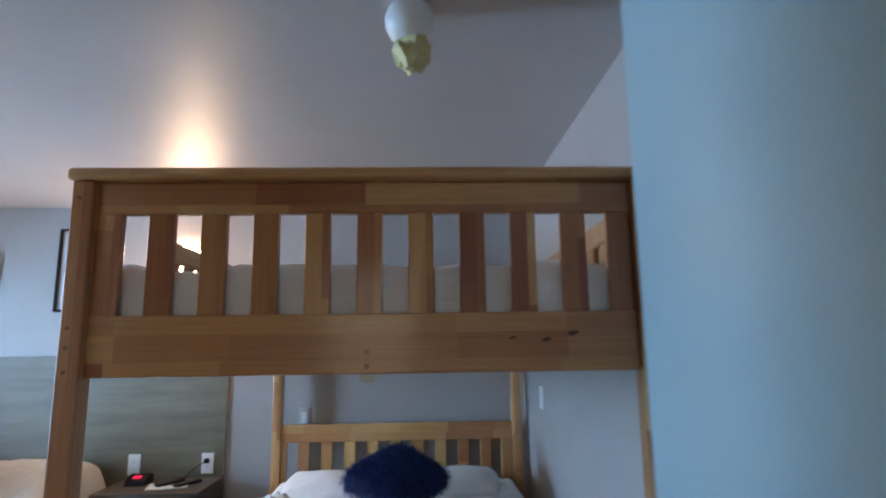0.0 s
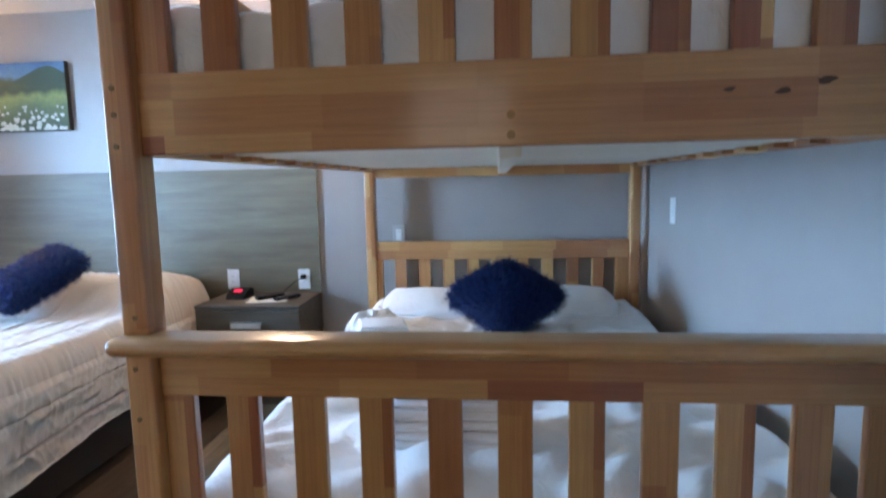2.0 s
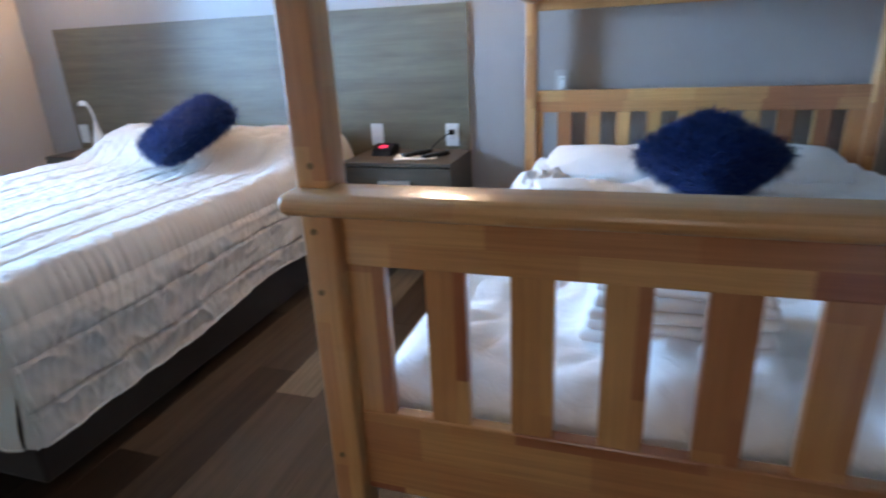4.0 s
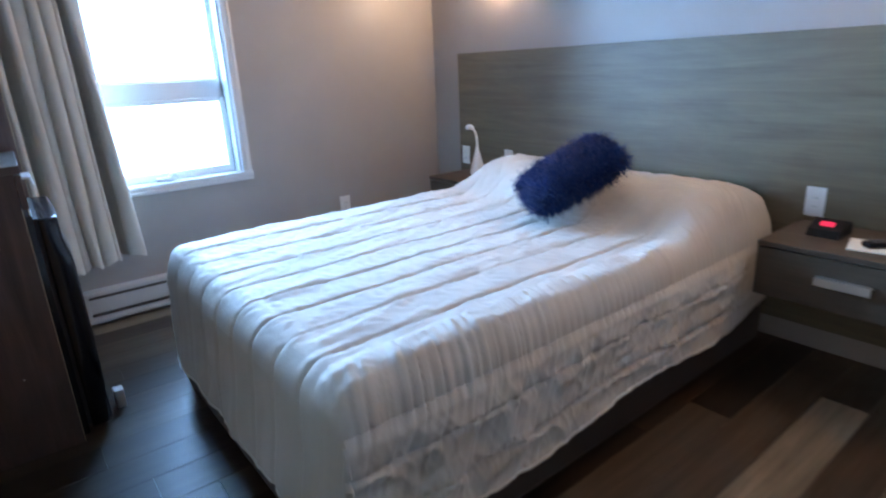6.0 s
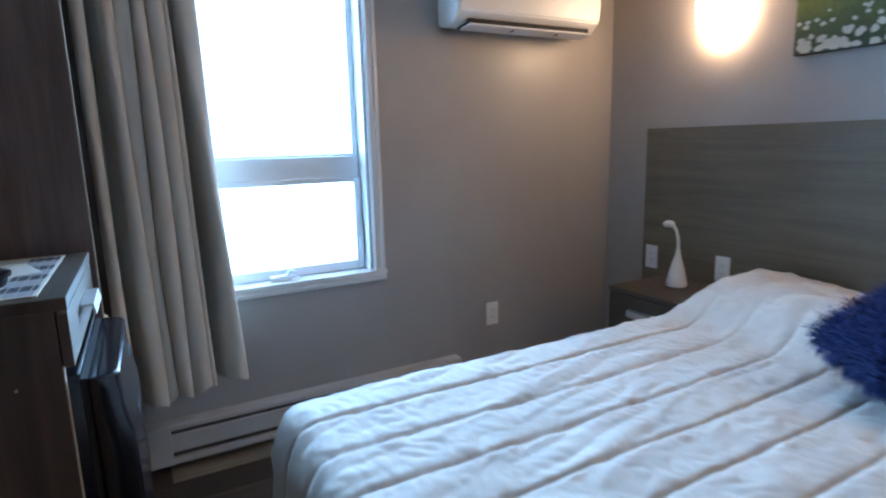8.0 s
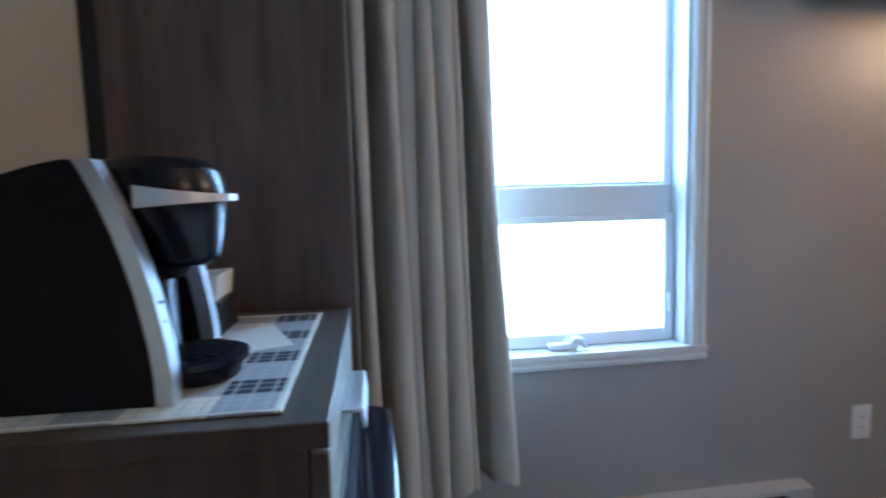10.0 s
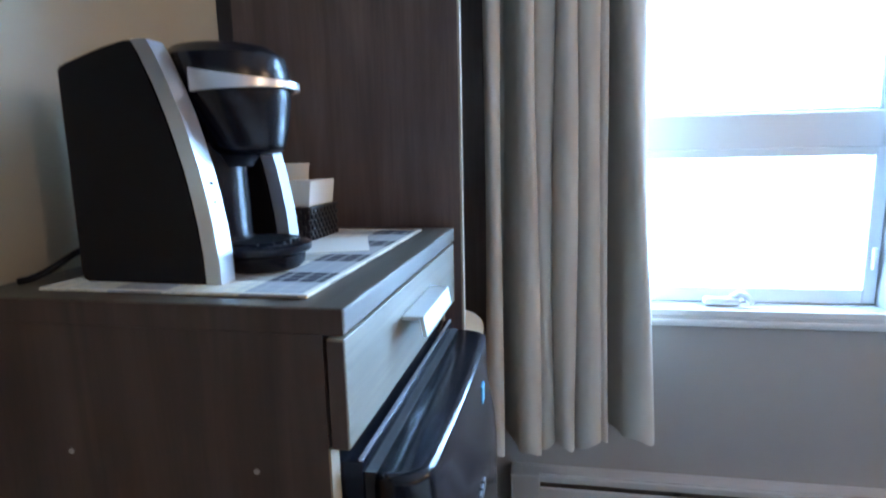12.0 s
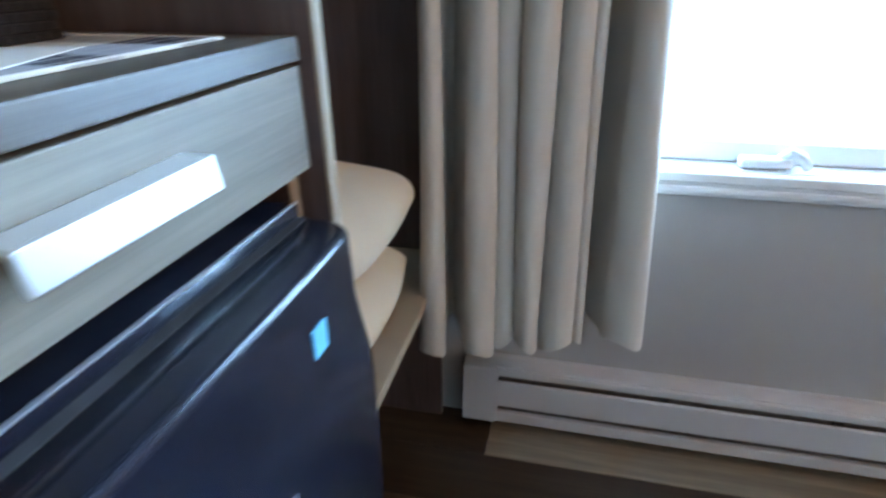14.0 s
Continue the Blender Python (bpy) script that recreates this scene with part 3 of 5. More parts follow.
def towel(cx, cy, z, w, d, h, rot, label):
    bm = bmesh.new()
    for k in range(2):
        s = 1 - 0.05 * k
        box(bm, -w / 2 * s, w / 2 * s, -d / 2 * s, d / 2 * s, h * k / 2, h * (k + 1) / 2, bevel=h / 4.3, seg=4)
    for v in bm.verts:
        v.co.z += noise.noise(v.co * 14) * 0.007
        v.co.x += noise.noise(v.co * 9 + Vector((3, 1, 2))) * 0.012
    bmesh.ops.transform(bm, matrix=pose(cx, cy, z, 0, 0, rot), verts=bm.verts)
    solo("folded_towel", bm, M_TOWEL, label, "towel", "towels on the bunk", smooth=True)
towel(-0.50, 2.56, 0.572, 0.25, 0.20, 0.055, 8, "folded white terry towel at the bottom of a stack")
towel(-0.49, 2.57, 0.630, 0.20, 0.16, 0.05, 14, "folded white terry towel on top of a stack")
towel(-0.195, 1.850, 0.566, 0.35, 0.21, 0.052, -3, "folded white terry towel near the footboard")
towel(-0.195, 1.850, 0.618, 0.34, 0.20, 0.050, 2, "folded white terry towel in a stack near the footboard")
towel(-0.190, 1.855, 0.668, 0.31, 0.19, 0.045, -4, "folded white terry towel on a stack near the footboard")

def crumpled(cx, cy, z, w, d, h, label, seed):
    """A dropped towel: a low heap with sharp folds, lying on a surface at z."""
    def fn(u, v):
        a, r = 2 * math.pi * u, v
        x, y = r * math.cos(a), r * math.sin(a)
        edge = 1 + 0.22 * noise.noise(Vector((math.cos(a) * 1.6, math.sin(a) * 1.6, seed)))
        f = 1 - abs(noise.noise(Vector((x * 2.2 + seed, y * 1.5, 2)))) * 1.9
        g = 1 - abs(noise.noise(Vector((x * 4.5, y * 4.0 + seed, 6)))) * 1.8
        top = h * (0.45 + 0.40 * f + 0.25 * g) * (1 - r ** 5)
        return Vector((cx + x * edge * w / 2, cy + y * edge * d / 2, z + max(0.0, top)))
    bm = surface(fn, 64, 26)
    bmesh.ops.remove_doubles(bm, verts=bm.verts, dist=0.0004)
    bmesh.ops.recalc_face_normals(bm, faces=bm.faces)
    solo("crumpled_towel", bm, M_TOWEL, label, "towel", smooth=True)
crumpled(-0.60, 2.90, 0.556, 0.26, 0.46, 0.085, "crumpled white towel lying on the lower bunk", 3.0)

# ---- double bed ----
BX0, BX1, BY0, BY1, BZ = -3.23, -1.785, 1.63, 3.74, 0.570
dbl = thing("double_bed", (-2.5, 2.7, 0), "double bed on a dark brown upholstered base", "bed")
part("base", boxed(BX0 + 0.03, BX1 - 0.008, BY0 - 0.005, BY1, 0.0, 0.26, bevel=0.012), M_BASE, dbl, "dark brown upholstered base")
part("mattress", boxed(BX0 + 0.03, BX1 - 0.03, BY0 + 0.03, BY1, 0.262, 0.53, bevel=0.04, seg=3), M_SHEET, dbl)
DROP, CHAN, EDGE_R = 0.36, 0.152, 0.085
BW, BL = BX1 - BX0, BY1 - BY0 - 0.03


def puffed(c, period):
    """Height of a quilted channel: full between stitch lines, pinched at them."""
    f = (c % period) / period
    return 1 - abs(2 * f - 1) ** 12


def gathers(c, d):
    """Uneven ruching along a seam: rounded ridges with sharp valleys, about 5 cm apart."""
    g = min(1.0, 2.4 * abs(noise.noise(Vector((c * 32, d * 2.2, 1))))) ** 0.75
    h = min(1.0, 2.4 * abs(noise.noise(Vector((c * 60, d * 4.0, 11))))) ** 0.8
    return 0.7 * g + 0.3 * h


def puckers(c, d):
    """Irregular creases of a quilted drop, drawn towards its stitch lines."""
    g = 1 - min(1.0, 2.6 * abs(noise.noise(Vector((c * 11 + d * 6, d * 9 - c * 2.5, 31)))))
    h = 1 - min(1.0, 2.6 * abs(noise.noise(Vector((c * 24 - d * 5, d * 11 + c * 3, 41)))))
    return 0.65 * g * g + 0.35 * h * h


def channels(s):
    """Quilting across the bed: stitched channels, then a plain gathered band at the room side."""
    inner = min(1.0, max(0.0, BW - 0.13 - s) / 0.03)
    ends = min(1.0, max(0.0, min(s, BW - s)) / 0.05)
    return (puffed(s - 0.02, CHAN) * 0.0098 * inner + (1 - inner) * 0.011) * ends


def spread_at(s, t):
    """Bedspread point: s across from the window side, t up from the foot edge."""
    ds = -s if s < 0 else max(0.0, s - BW)
    dt = max(0.0, -t)
    x, y, z = BX0 + min(max(s, 0), BW), BY0 + max(t, 0), BZ
    ex = min(s, BW - s)
    head = max(0.0, min(1.0, (t - (BL - 0.66)) / 0.30))
    head = head * head * (3 - 2 * head)
    if ds == 0 and dt == 0:
        for e, r in ((BW - s, EDGE_R), (s, 0.045), (t, EDGE_R)):
            if e < r:
                z -= r - math.sqrt(max(0.0, r ** 2 - (r - e) ** 2))
        z -= (EDGE_R - 0.045) * max(0.0, 1 - s / 0.012)
        fade = min(1.0, max(0.0, ex) / 0.05) * min(1.0, max(0.0, t) / 0.03)
        z += head * (0.150 - 0.05 * max(0, (t - (BL - 0.2)) / 0.2)) * (1 - max(0, 1 - ex / 0.18) ** 2)
        band = 1 - min(1.0, max(0.0, BW - 0.13 - s) / 0.03)
        quilt = channels(s) * (1 - head * 0.8)
        w = noise.noise(Vector((s * 9, t * 5, 1.5))) * 0.004
        w += abs(noise.noise(Vector((s * 13 + t * 3, t * 4 - s * 3, 7)))) * 0.008
        w += abs(noise.noise(Vector((s * 7 - t * 4, t * 10 + s * 5, 17)))) * 0.016 * (0.3 + head)
        w += noise.noise(Vector((s * 1.2, t * 1.4, 3))) * 0.010 + 0.026 * math.exp(-(s / 0.30) ** 2)
        w += abs(noise.noise(Vector((s * 21 + t * 6, t * 24 - s * 8, 23)))) * 0.0055
        roll = max(0.0, 1 - t / EDGE_R)
        y -= quilt * roll
        z += quilt * (1 - roll * roll)
        ruche = band * 0.0085 * gathers(t + 0.35 * (s - BW), 0.0) * min(1.0, t / 0.03) * (1 - 0.5 * head)
        over = max(0.0, 1 - (BW - s) / EDGE_R)
        x += ruche * over
        z += ruche * (1 - over * over)
        return Vector((x, y, z + w * fade))
    d = max(ds, dt)
    q = d / DROP
    start = min(1.0, d / 0.03)
    z -= EDGE_R
    a = math.atan2(dt, ds) if ds > 0 and dt > 0 else (0.0 if ds > 0 else math.pi / 2)
    along = y + dt if ds > 0 else x
    out = 0.028 * q if s > 0 else -0.030 * q
    ws = math.cos(a) ** 2
    if ds > 0:
        row = d + 0.045
        f = (row % 0.150) / 0.150
        w = puffed(row, 0.150) * 0.015
        w += noise.noise(Vector((along * 5, d * 5, 4))) * 0.009
        w += abs(noise.noise(Vector((along * 9 + d * 11, d * 9 - along * 4, 8)))) * 0.012
        out += w * start * ws
        blend = min(1.0, d / 0.05)
        folds = (0.35 + 0.65 * abs(2 * f - 1) ** 1.5) * min(1.0, abs(2 * (1 - f)) / 0.12 + 0.2)
        seam = 0.0125 * (1 - blend) * (1 - 0.5 * min(1.0, max(0.0, (t - BL + 0.66) / 0.30)))
        ruche = gathers(along - BY0 + 0.35 * d, d) * (seam + 0.008 * folds * blend) + puckers(along - BY0, d) * 0.015 * folds * blend
        out += ruche * ws * min(1.0, abs(t) / 0.03) * (1.0 if s > 0 else start)
    if dt > 0:
        w = noise.noise(Vector((along * 6, d * 5, 4))) * 0.022 * q + abs(noise.noise(Vector((along * 9, d * 4 + along * 3, 14)))) * 0.012 * q
        out += w * start * (1 - ws if ds > 0 else 1.0) + (channels(s) if ds == 0 else 0.0)
    out *= 1 - 0.8 * min(1.0, max(0.0, (t - BL + 0.40) / 0.36))
    hem = 0.93
    if ds > 0 and dt == 0:
        hem += (0.08 * noise.noise(Vector((along * 1.7, 1, 9))) - 0.14) * min(1, t / 1.2)
    elif ds == 0:
        hem += 0.10 * noise.noise(Vector((along * 2.6, 1, 9))) * min(1, max(0, ex) / 0.2)
    z -= d * hem
    if dt > 0 and s < 0.45:
        x += 0.045 * q * (1 - max(s, 0.0) / 0.45)
    x += (-1 if s < 0 else 1) * math.cos(a) * out
    y -= math.sin(a) * out
    return Vector((x, y, z))


bs = thing("bedspread", (-2.5, 2.7, 0.55), "cream quilted bedspread with stitched channels, slightly rumpled", "bedspread")
def panel_of(name, s0, s1, t0, t1, nu, nv):
    part(name, surface(lambda u, v: spread_at(s0 + (s1 - s0) * u, t0 + (t1 - t0) * v), nu, nv), M_SPREAD, bs, smooth=True)
panel_of("quilted_top", 0.0, BW, 0.0, BL, 230, 400)
panel_of("side_drop", -DROP, -1e-6, -1e-6, BL, 34, 170)
panel_of("side_drop", BW + 1e-6, BW + DROP, -1e-6, BL, 44, 420)
panel_of("foot_drop", 0.0, BW, -DROP, -1e-6, 140, 30)
panel_of("corner_fold", -DROP, -1e-6, -DROP, -1e-6, 24, 24)
panel_of("corner_fold", BW + 1e-6, BW + DROP, -DROP, -1e-6, 24, 24)

hem_points = [spread_at(BW * k / 60, -DROP) for k in range(61)]
part("hem_piping", tube(hem_points, 0.0045, 6), M_SPREAD, bs, smooth=True)
hem_points = [spread_at(BW + DROP, BL * k / 120) for k in range(121)]
part("hem_piping", tube(hem_points, 0.0045, 6), M_SPREAD, bs, smooth=True)

# ---- headboard wall ----
hb = thing("headboard", (-2.5, NORTH - 0.01, 0.10), "olive-brown wood-grain panel fixed to the wall", "headboard")
part("panel", boxed(-3.898, -1.114, NORTH - 0.020, NORTH - 0.001, 0.10, 1.310, bevel=0.001), M_PANEL, hb)
part("edge_band", boxed(-1.1138, -1.112, NORTH - 0.020, NORTH - 0.001, 0.10, 1.312), M_EDGE, hb, "pale side edge band")
part("edge_band", boxed(-3.900, -3.8982, NORTH - 0.020, NORTH - 0.001, 0.10, 1.312), M_EDGE, hb, "pale side edge band")
part("top_edge", boxed(-3.898, -1.114, NORTH - 0.020, NORTH - 0.001, 1.3102, 1.312), M_PANEL, hb)
PY = NORTH - 0.020
def nightstand(x0, x1, label):
    y0, z0, z1 = 3.37, 0.348, 0.565
    th = thing("nightstand", ((x0 + x1) / 2, PY - 0.2, z0), label, "nightstand", "nightstands")
    part("top", boxed(x0, x1, y0 - 0.004, PY - 0.001, z1 - 0.020, z1, bevel=0.002), M_NSTD, th)
    part("side_panel", boxed(x0, x0 + 0.018, y0 + 0.014, PY - 0.001, z0, z1 - 0.021), M_NSTD, th)
    part("side_panel", boxed(x1 - 0.018, x1, y0 + 0.014, PY - 0.001, z0, z1 - 0.021), M_NSTD, th)
    part("bottom", boxed(x0 + 0.018, x1 - 0.018, y0 + 0.014, PY - 0.001, z0, z0 + 0.018), M_NSTD, th)
    dr = part("drawer", boxed(x0 + 0.003, x1 - 0.003, y0 - 0.002, y0 + 0.013, z0 + 0.004, z1 - 0.025, bevel=0.0015), M_NSTD, th)
    cx = (x0 + x1) / 2
    bm = boxed(cx - 0.085, cx + 0.085, y0 - 0.028, y0 - 0.022, 0.445, 0.475, bevel=0.001)
    box(bm, cx - 0.085, cx + 0.085, y0 - 0.026, y0 - 0.002, 0.469, 0.475, 0.001)
    part("handle", bm, M_ALU, dr, "brushed aluminium bar handle")
    return th
nightstand(-1.700, -1.110, "grey-brown laminate floating nightstand with a drawer and telephone")
nightstand(-3.74, -3.30, "grey-brown laminate floating nightstand in the corner")

def plate(name, c, face, label, cat="outlet", rocker=False, plug=False, cover=None):
    """Cover plate on a wall: face 'n' looks south, 'w' looks east, 'e' looks west."""
    x, y, z = c
    def flat(u0, u1, d0, d1, z0, z1, b=0.0):
        if face == 'n':
            return boxed(x + u0, x + u1, y - d1, y - d0, z + z0, z + z1, bevel=b)
        if face == 'w':
            return boxed(x + d0, x + d1, y + u0, y + u1, z + z0, z + z1, bevel=b)
        return boxed(x - d1, x - d0, y + u0, y + u1, z + z0, z + z1, bevel=b)
    th = thing(name, c, label, cat)
    part("cover_plate", flat(-0.037, 0.037, 0, 0.006, -0.061, 0.061, 0.0025), cover or M_PLATE, th)
    if rocker:
        part("rocker", flat(-0.016, 0.016, 0.005, 0.010, -0.033, 0.033, 0.002), M_PLATE, th)
    else:
        part("socket_face", flat(-0.0165, 0.0165, 0.005, 0.008, -0.033, 0.033, 0.001), M_PLATE, th)
        for dz in (-0.018, 0.018):
            for du in (-0.006, 0.006):
                part("slot", flat(du - 0.001, du + 0.001, 0.0075, 0.0086, dz - 0.004, dz + 0.004), M_DARK, th)
    if plug:
        part("plug", flat(-0.014, 0.014, 0.008, 0.036, 0.004, 0.030, 0.004), M_BLACK, th, "black mains plug")
    return th
plate("wall_outlet", (-1.660, PY, 0.645), 'n', "white wall outlet above the clock radio")
plate("wall_outlet", (-1.213, PY, 0.645), 'n', "white wall outlet with a black plug", plug=True)
plate("wall_outlet", (-3.835, PY, 0.645), 'n', "white wall outlet behind the desk lamp")
plate("wall_outlet", (-3.420, PY, 0.650), 'n', "white wall outlet beside the bed pillows")
plate("wall_outlet", (WEST, 2.975, 0.378), 'w', "white wall outlet on the window wall")
plate("wall_outlet", (-0.628, NORTH, 0.906), 'n', "greige wall outlet behind the bunk headboard", cover=M_TAUPE)
plate("light_switch", (EAST, 3.215, 1.056), 'e', "white rocker light switch beside the bunk", "light switch", rocker=True)

# things on the nightstand
ck = thing("clock_radio", (-1.555, 3.595, 0.5650), "small black clock radio with a glowing red display", "clock radio")
part("case", prism([(3.535, 0.5660), (3.670, 0.5660), (3.670, 0.6080), (3.625, 0.6210), (3.550, 0.5930)], -1.602, -1.492), M_BLACK, ck)
bm = boxed(-1.572, -1.526, -0.014, 0.014, -0.001, 0.001)
bmesh.ops.transform(bm, matrix=Matrix.Translation((0, 3.587, 0.6085)) @ Matrix.Rotation(radians(20.5), 4, 'X'), verts=bm.verts)
part("display", bm, M_RED, ck, "glowing red display")
nb = thing("notepad", (-1.345, 3.535, 0.5650), "white paper pad with printed card on the nightstand", "notepad")
bm = boxed(-0.11, 0.11, -0.075, 0.075, 0.001, 0.006)
bmesh.ops.transform(bm, matrix=pose(-1.345, 3.535, 0.5650, 0, 0, 12), verts=bm.verts)
part("pad", bm, M_PAPER, nb)
for k in range(2):
    x, rot = -1.345 + 0.10 * k, -38 + 8 * k
    bm = bmesh.new()
    box(bm, -0.023, 0.023, -0.085, 0.085, 0.0, 0.020, bevel=0.008, seg=3)
    bmesh.ops.transform(bm, matrix=pose(x, 3.555, 0.5725 if k == 0 else 0.5660, 0, 0, rot), verts=bm.verts)
    rc = thing("remote_control", (x, 3.555, 0.5660), "black remote control lying on the notepad" if k == 0 else "black cordless handset beside the notepad", "remote control")
    part("case", bm, M_BLACK, rc, smooth=True)
    bm = bmesh.new()
    for i in range(5):
        for j in range(3):
            box(bm, -0.016 + j * 0.012, -0.008 + j * 0.012, -0.06 + i * 0.022, -0.05 + i * 0.022, 0.0195, 0.0215)
    bmesh.ops.transform(bm, matrix=pose(x, 3.555, 0.5725 if k == 0 else 0.5660, 0, 0, rot), verts=bm.verts)
    part("keypad", bm, mat("grey_rubber", (0.08, 0.08, 0.085), 0.6), rc)
solo("power_cord", tube(bez((-1.213, PY - 0.035, 0.662), (-1.22, PY - 0.09, 0.655), (-1.27, 3.715, 0.6330), (-1.30, 3.640, 0.5850)), 0.003), M_BLACK, "thin black cord from outlet to handset", "cable", smooth=True)

# gooseneck lamp
dl = thing("desk_lamp", (-3.550, 3.615, 0.5650), "small white gooseneck desk lamp on the nightstand", "desk lamp")
part("base", lathe([(0.044, 0.5655), (0.048, 0.5710), (0.047, 0.5850), (0.038, 0.6250), (0.027, 0.6680), (0.014, 0.7130), (0.008, 0.7480)], -3.550, 3.615), M_LAMP, dl, smooth=True)
part("neck", tube(bez((-3.550, 3.615, 0.7380), (-3.548, 3.615, 0.7930), (-3.555, 3.610, 0.8380), (-3.575, 3.600, 0.8580)), 0.007, 10), M_LAMP, dl, smooth=True)
part("lamp_head", tube([(-3.570, 3.602, 0.8550), (-3.582, 3.597, 0.8620), (-3.598, 3.589, 0.8640), (-3.612, 3.582, 0.8570)], lambda t: 0.008 + 0.009 * math.sin(math.pi * (0.15 + 0.75 * t)), 12), M_LAMP, dl, smooth=True)

# wall sconces
def sconce(cx, label):
    th = thing("wall_sconce", (cx, NORTH, 1.84), label, "wall lamp", "wall sconces")
    part("back_plate", boxed(cx - 0.06, cx + 0.06, NORTH - 0.012, NORTH, 1.72, 1.96, bevel=0.004), M_ALU, th)
    def fn(u, v):
        a = math.pi * u
        z = 1.655 + 0.36 * v
        k = math.sqrt(max(0.0, 1 - (2 * v - 1) ** 2)) * 0.85 + 0.15
        return Vector((cx - math.cos(a) * 0.125 * k, NORTH - 0.013 - math.sin(a) * 0.10 * k, z))
    bm = surface(fn, 18, 14)
    part("shade", bm, M_GLOW, th, "lit frosted glass shade", smooth=True)
    return th
sconce(-3.500, "lit frosted glass sconce over the corner nightstand")
sconce(-1.42, "lit frosted glass sconce over the nightstand")

# paintings
def meadow(name):
    m = mat(name, (0.2, 0.3, 0.1), 0.55)
    n, l, b = nodes_of(m)
    tc, sp = n.new("ShaderNodeTexCoord"), n.new("ShaderNodeSeparateXYZ")
    l.new(tc.outputs["Object"], sp.inputs[0])
    hm = n.new("ShaderNodeMath")
    hm.operation = 'ADD'
    nz = noise_of(m, coords(m, (1, 1, 0.6)), 6, 3)
    sc = n.new("ShaderNodeMath")
    sc.operation = 'MULTIPLY_ADD'
    sc.inputs[1].default_value, sc.inputs[2].default_value = 0.16, -0.08
    l.new(nz, sc.inputs[0])
    l.new(sp.outputs["Z"], hm.inputs[0])
    l.new(sc.outputs[0], hm.inputs[1])
    mr = n.new("ShaderNodeMapRange")
    mr.inputs["From Min"].default_value, mr.inputs["From Max"].default_value = 1.575, 1.985
    l.new(hm.outputs[0], mr.inputs["Value"])
    land = ramp_of(m, mr.outputs[0], [(0.0, (0.04, 0.07, 0.03)), (0.35, (0.10, 0.15, 0.05)), (0.5, (0.25, 0.30, 0.07)),
                                      (0.60, (0.03, 0.06, 0.02)), (0.74, (0.06, 0.09, 0.03)), (0.82, (0.10, 0.26, 0.42)), (1.0, (0.05, 0.16, 0.34))])
    color_to(m, mix_of(m, 0.35, land, ramp_of(m, noise_of(m, coords(m, (1, 1, 1)), 60, 3), [(0.3, (0.3, 0.3, 0.25)), (0.7, (1, 1, 0.9))]), 'MULTIPLY'))
    return m
pa = thing("painting", (-2.90, NORTH, 1.575), "canvas painting of a flowering meadow under hills", "painting")
part("canvas", boxed(-3.170, -2.632, NORTH - 0.030, NORTH - 0.001, 1.575, 1.985, bevel=0.001), mat("canvas_edge", (0.03, 0.03, 0.03), 0.7), pa)
part("picture", boxed(-3.168, -2.634, NORTH - 0.034, NORTH - 0.031, 1.577, 1.983), meadow("meadow_paint"), pa, "painted meadow, sky and hills")
hill = [(-2.990, 1.865), (-2.900, 1.905), (-2.800, 1.950), (-2.740, 1.962), (-2.690, 1.945), (-2.636, 1.915), (-2.636, 1.850), (-2.820, 1.842)]
part("painted_hill", prism(hill, NORTH - 0.0346, NORTH - 0.0341, axis=1), mat("hill_paint", (0.028, 0.060, 0.026), 0.6), pa)
rnd = random.Random(5)
M_PETAL = mat("petal_paint", (0.62, 0.62, 0.52), 0.6)
for k in range(64):
    z = 1.585 + 0.14 * rnd.random() ** 1.3
    x = rnd.uniform(-3.155, -2.645)
    r = 0.008 + 0.017 * (1 - (z - 1.585) / 0.14) * rnd.uniform(0.6, 1.0)
    pts = []
    bm = bmesh.new()
    for i in range(11):
        a = 2 * math.pi * i / 11
        q = r * rnd.uniform(0.65, 1.1)
        pts.append(bm.verts.new((max(-3.166, min(-2.636, x + q * math.cos(a))), NORTH - 0.0352 - 0.00001 * k, max(1.579, z + q * math.sin(a) * 0.8))))
    bm.faces.new(pts)
    part("painted_blossom", bm, M_PETAL, pa)
pb = thing("framed_picture", (-2.11, NORTH, 1.59), "black-framed botanical print of a green plant", "picture")
fr = bmesh.new()
for x0, x1, z0, z1 in ((-2.245, -2.230, 1.59, 2.135), (-1.985, -1.970, 1.59, 2.135), (-2.230, -1.985, 1.59, 1.605), (-2.230, -1.985, 2.12, 2.135)):
    box(fr, x0, x1, NORTH - 0.028, NORTH - 0.001, z0, z1, 0.002)
part("frame", fr, M_BLACK, pb)
part("print", boxed(-2.230, -1.985, NORTH - 0.012, NORTH - 0.002, 1.605, 2.12), mat("print_paper", (0.55, 0.56, 0.55), 0.4), pb)
bm = bmesh.new()
for k in range(22):
    z = 1.63 + 0.42 * k / 22
    s = 1 if k % 2 else -1
    ln = 0.085 * (1 - abs(k / 22 - 0.45))
    x = -2.105
    q = [(x, z), (x + s * ln * 0.5, z + 0.035), (x + s * ln, z + 0.04), (x + s * ln * 0.6, z + 0.008)]
    bm.faces.new([bm.verts.new((a, NORTH - 0.0125 - 0.00002 * k, c)) for a, c in q])
part("plant", bm, mat("leaf_print", (0.05, 0.16, 0.04), 0.6), pb)

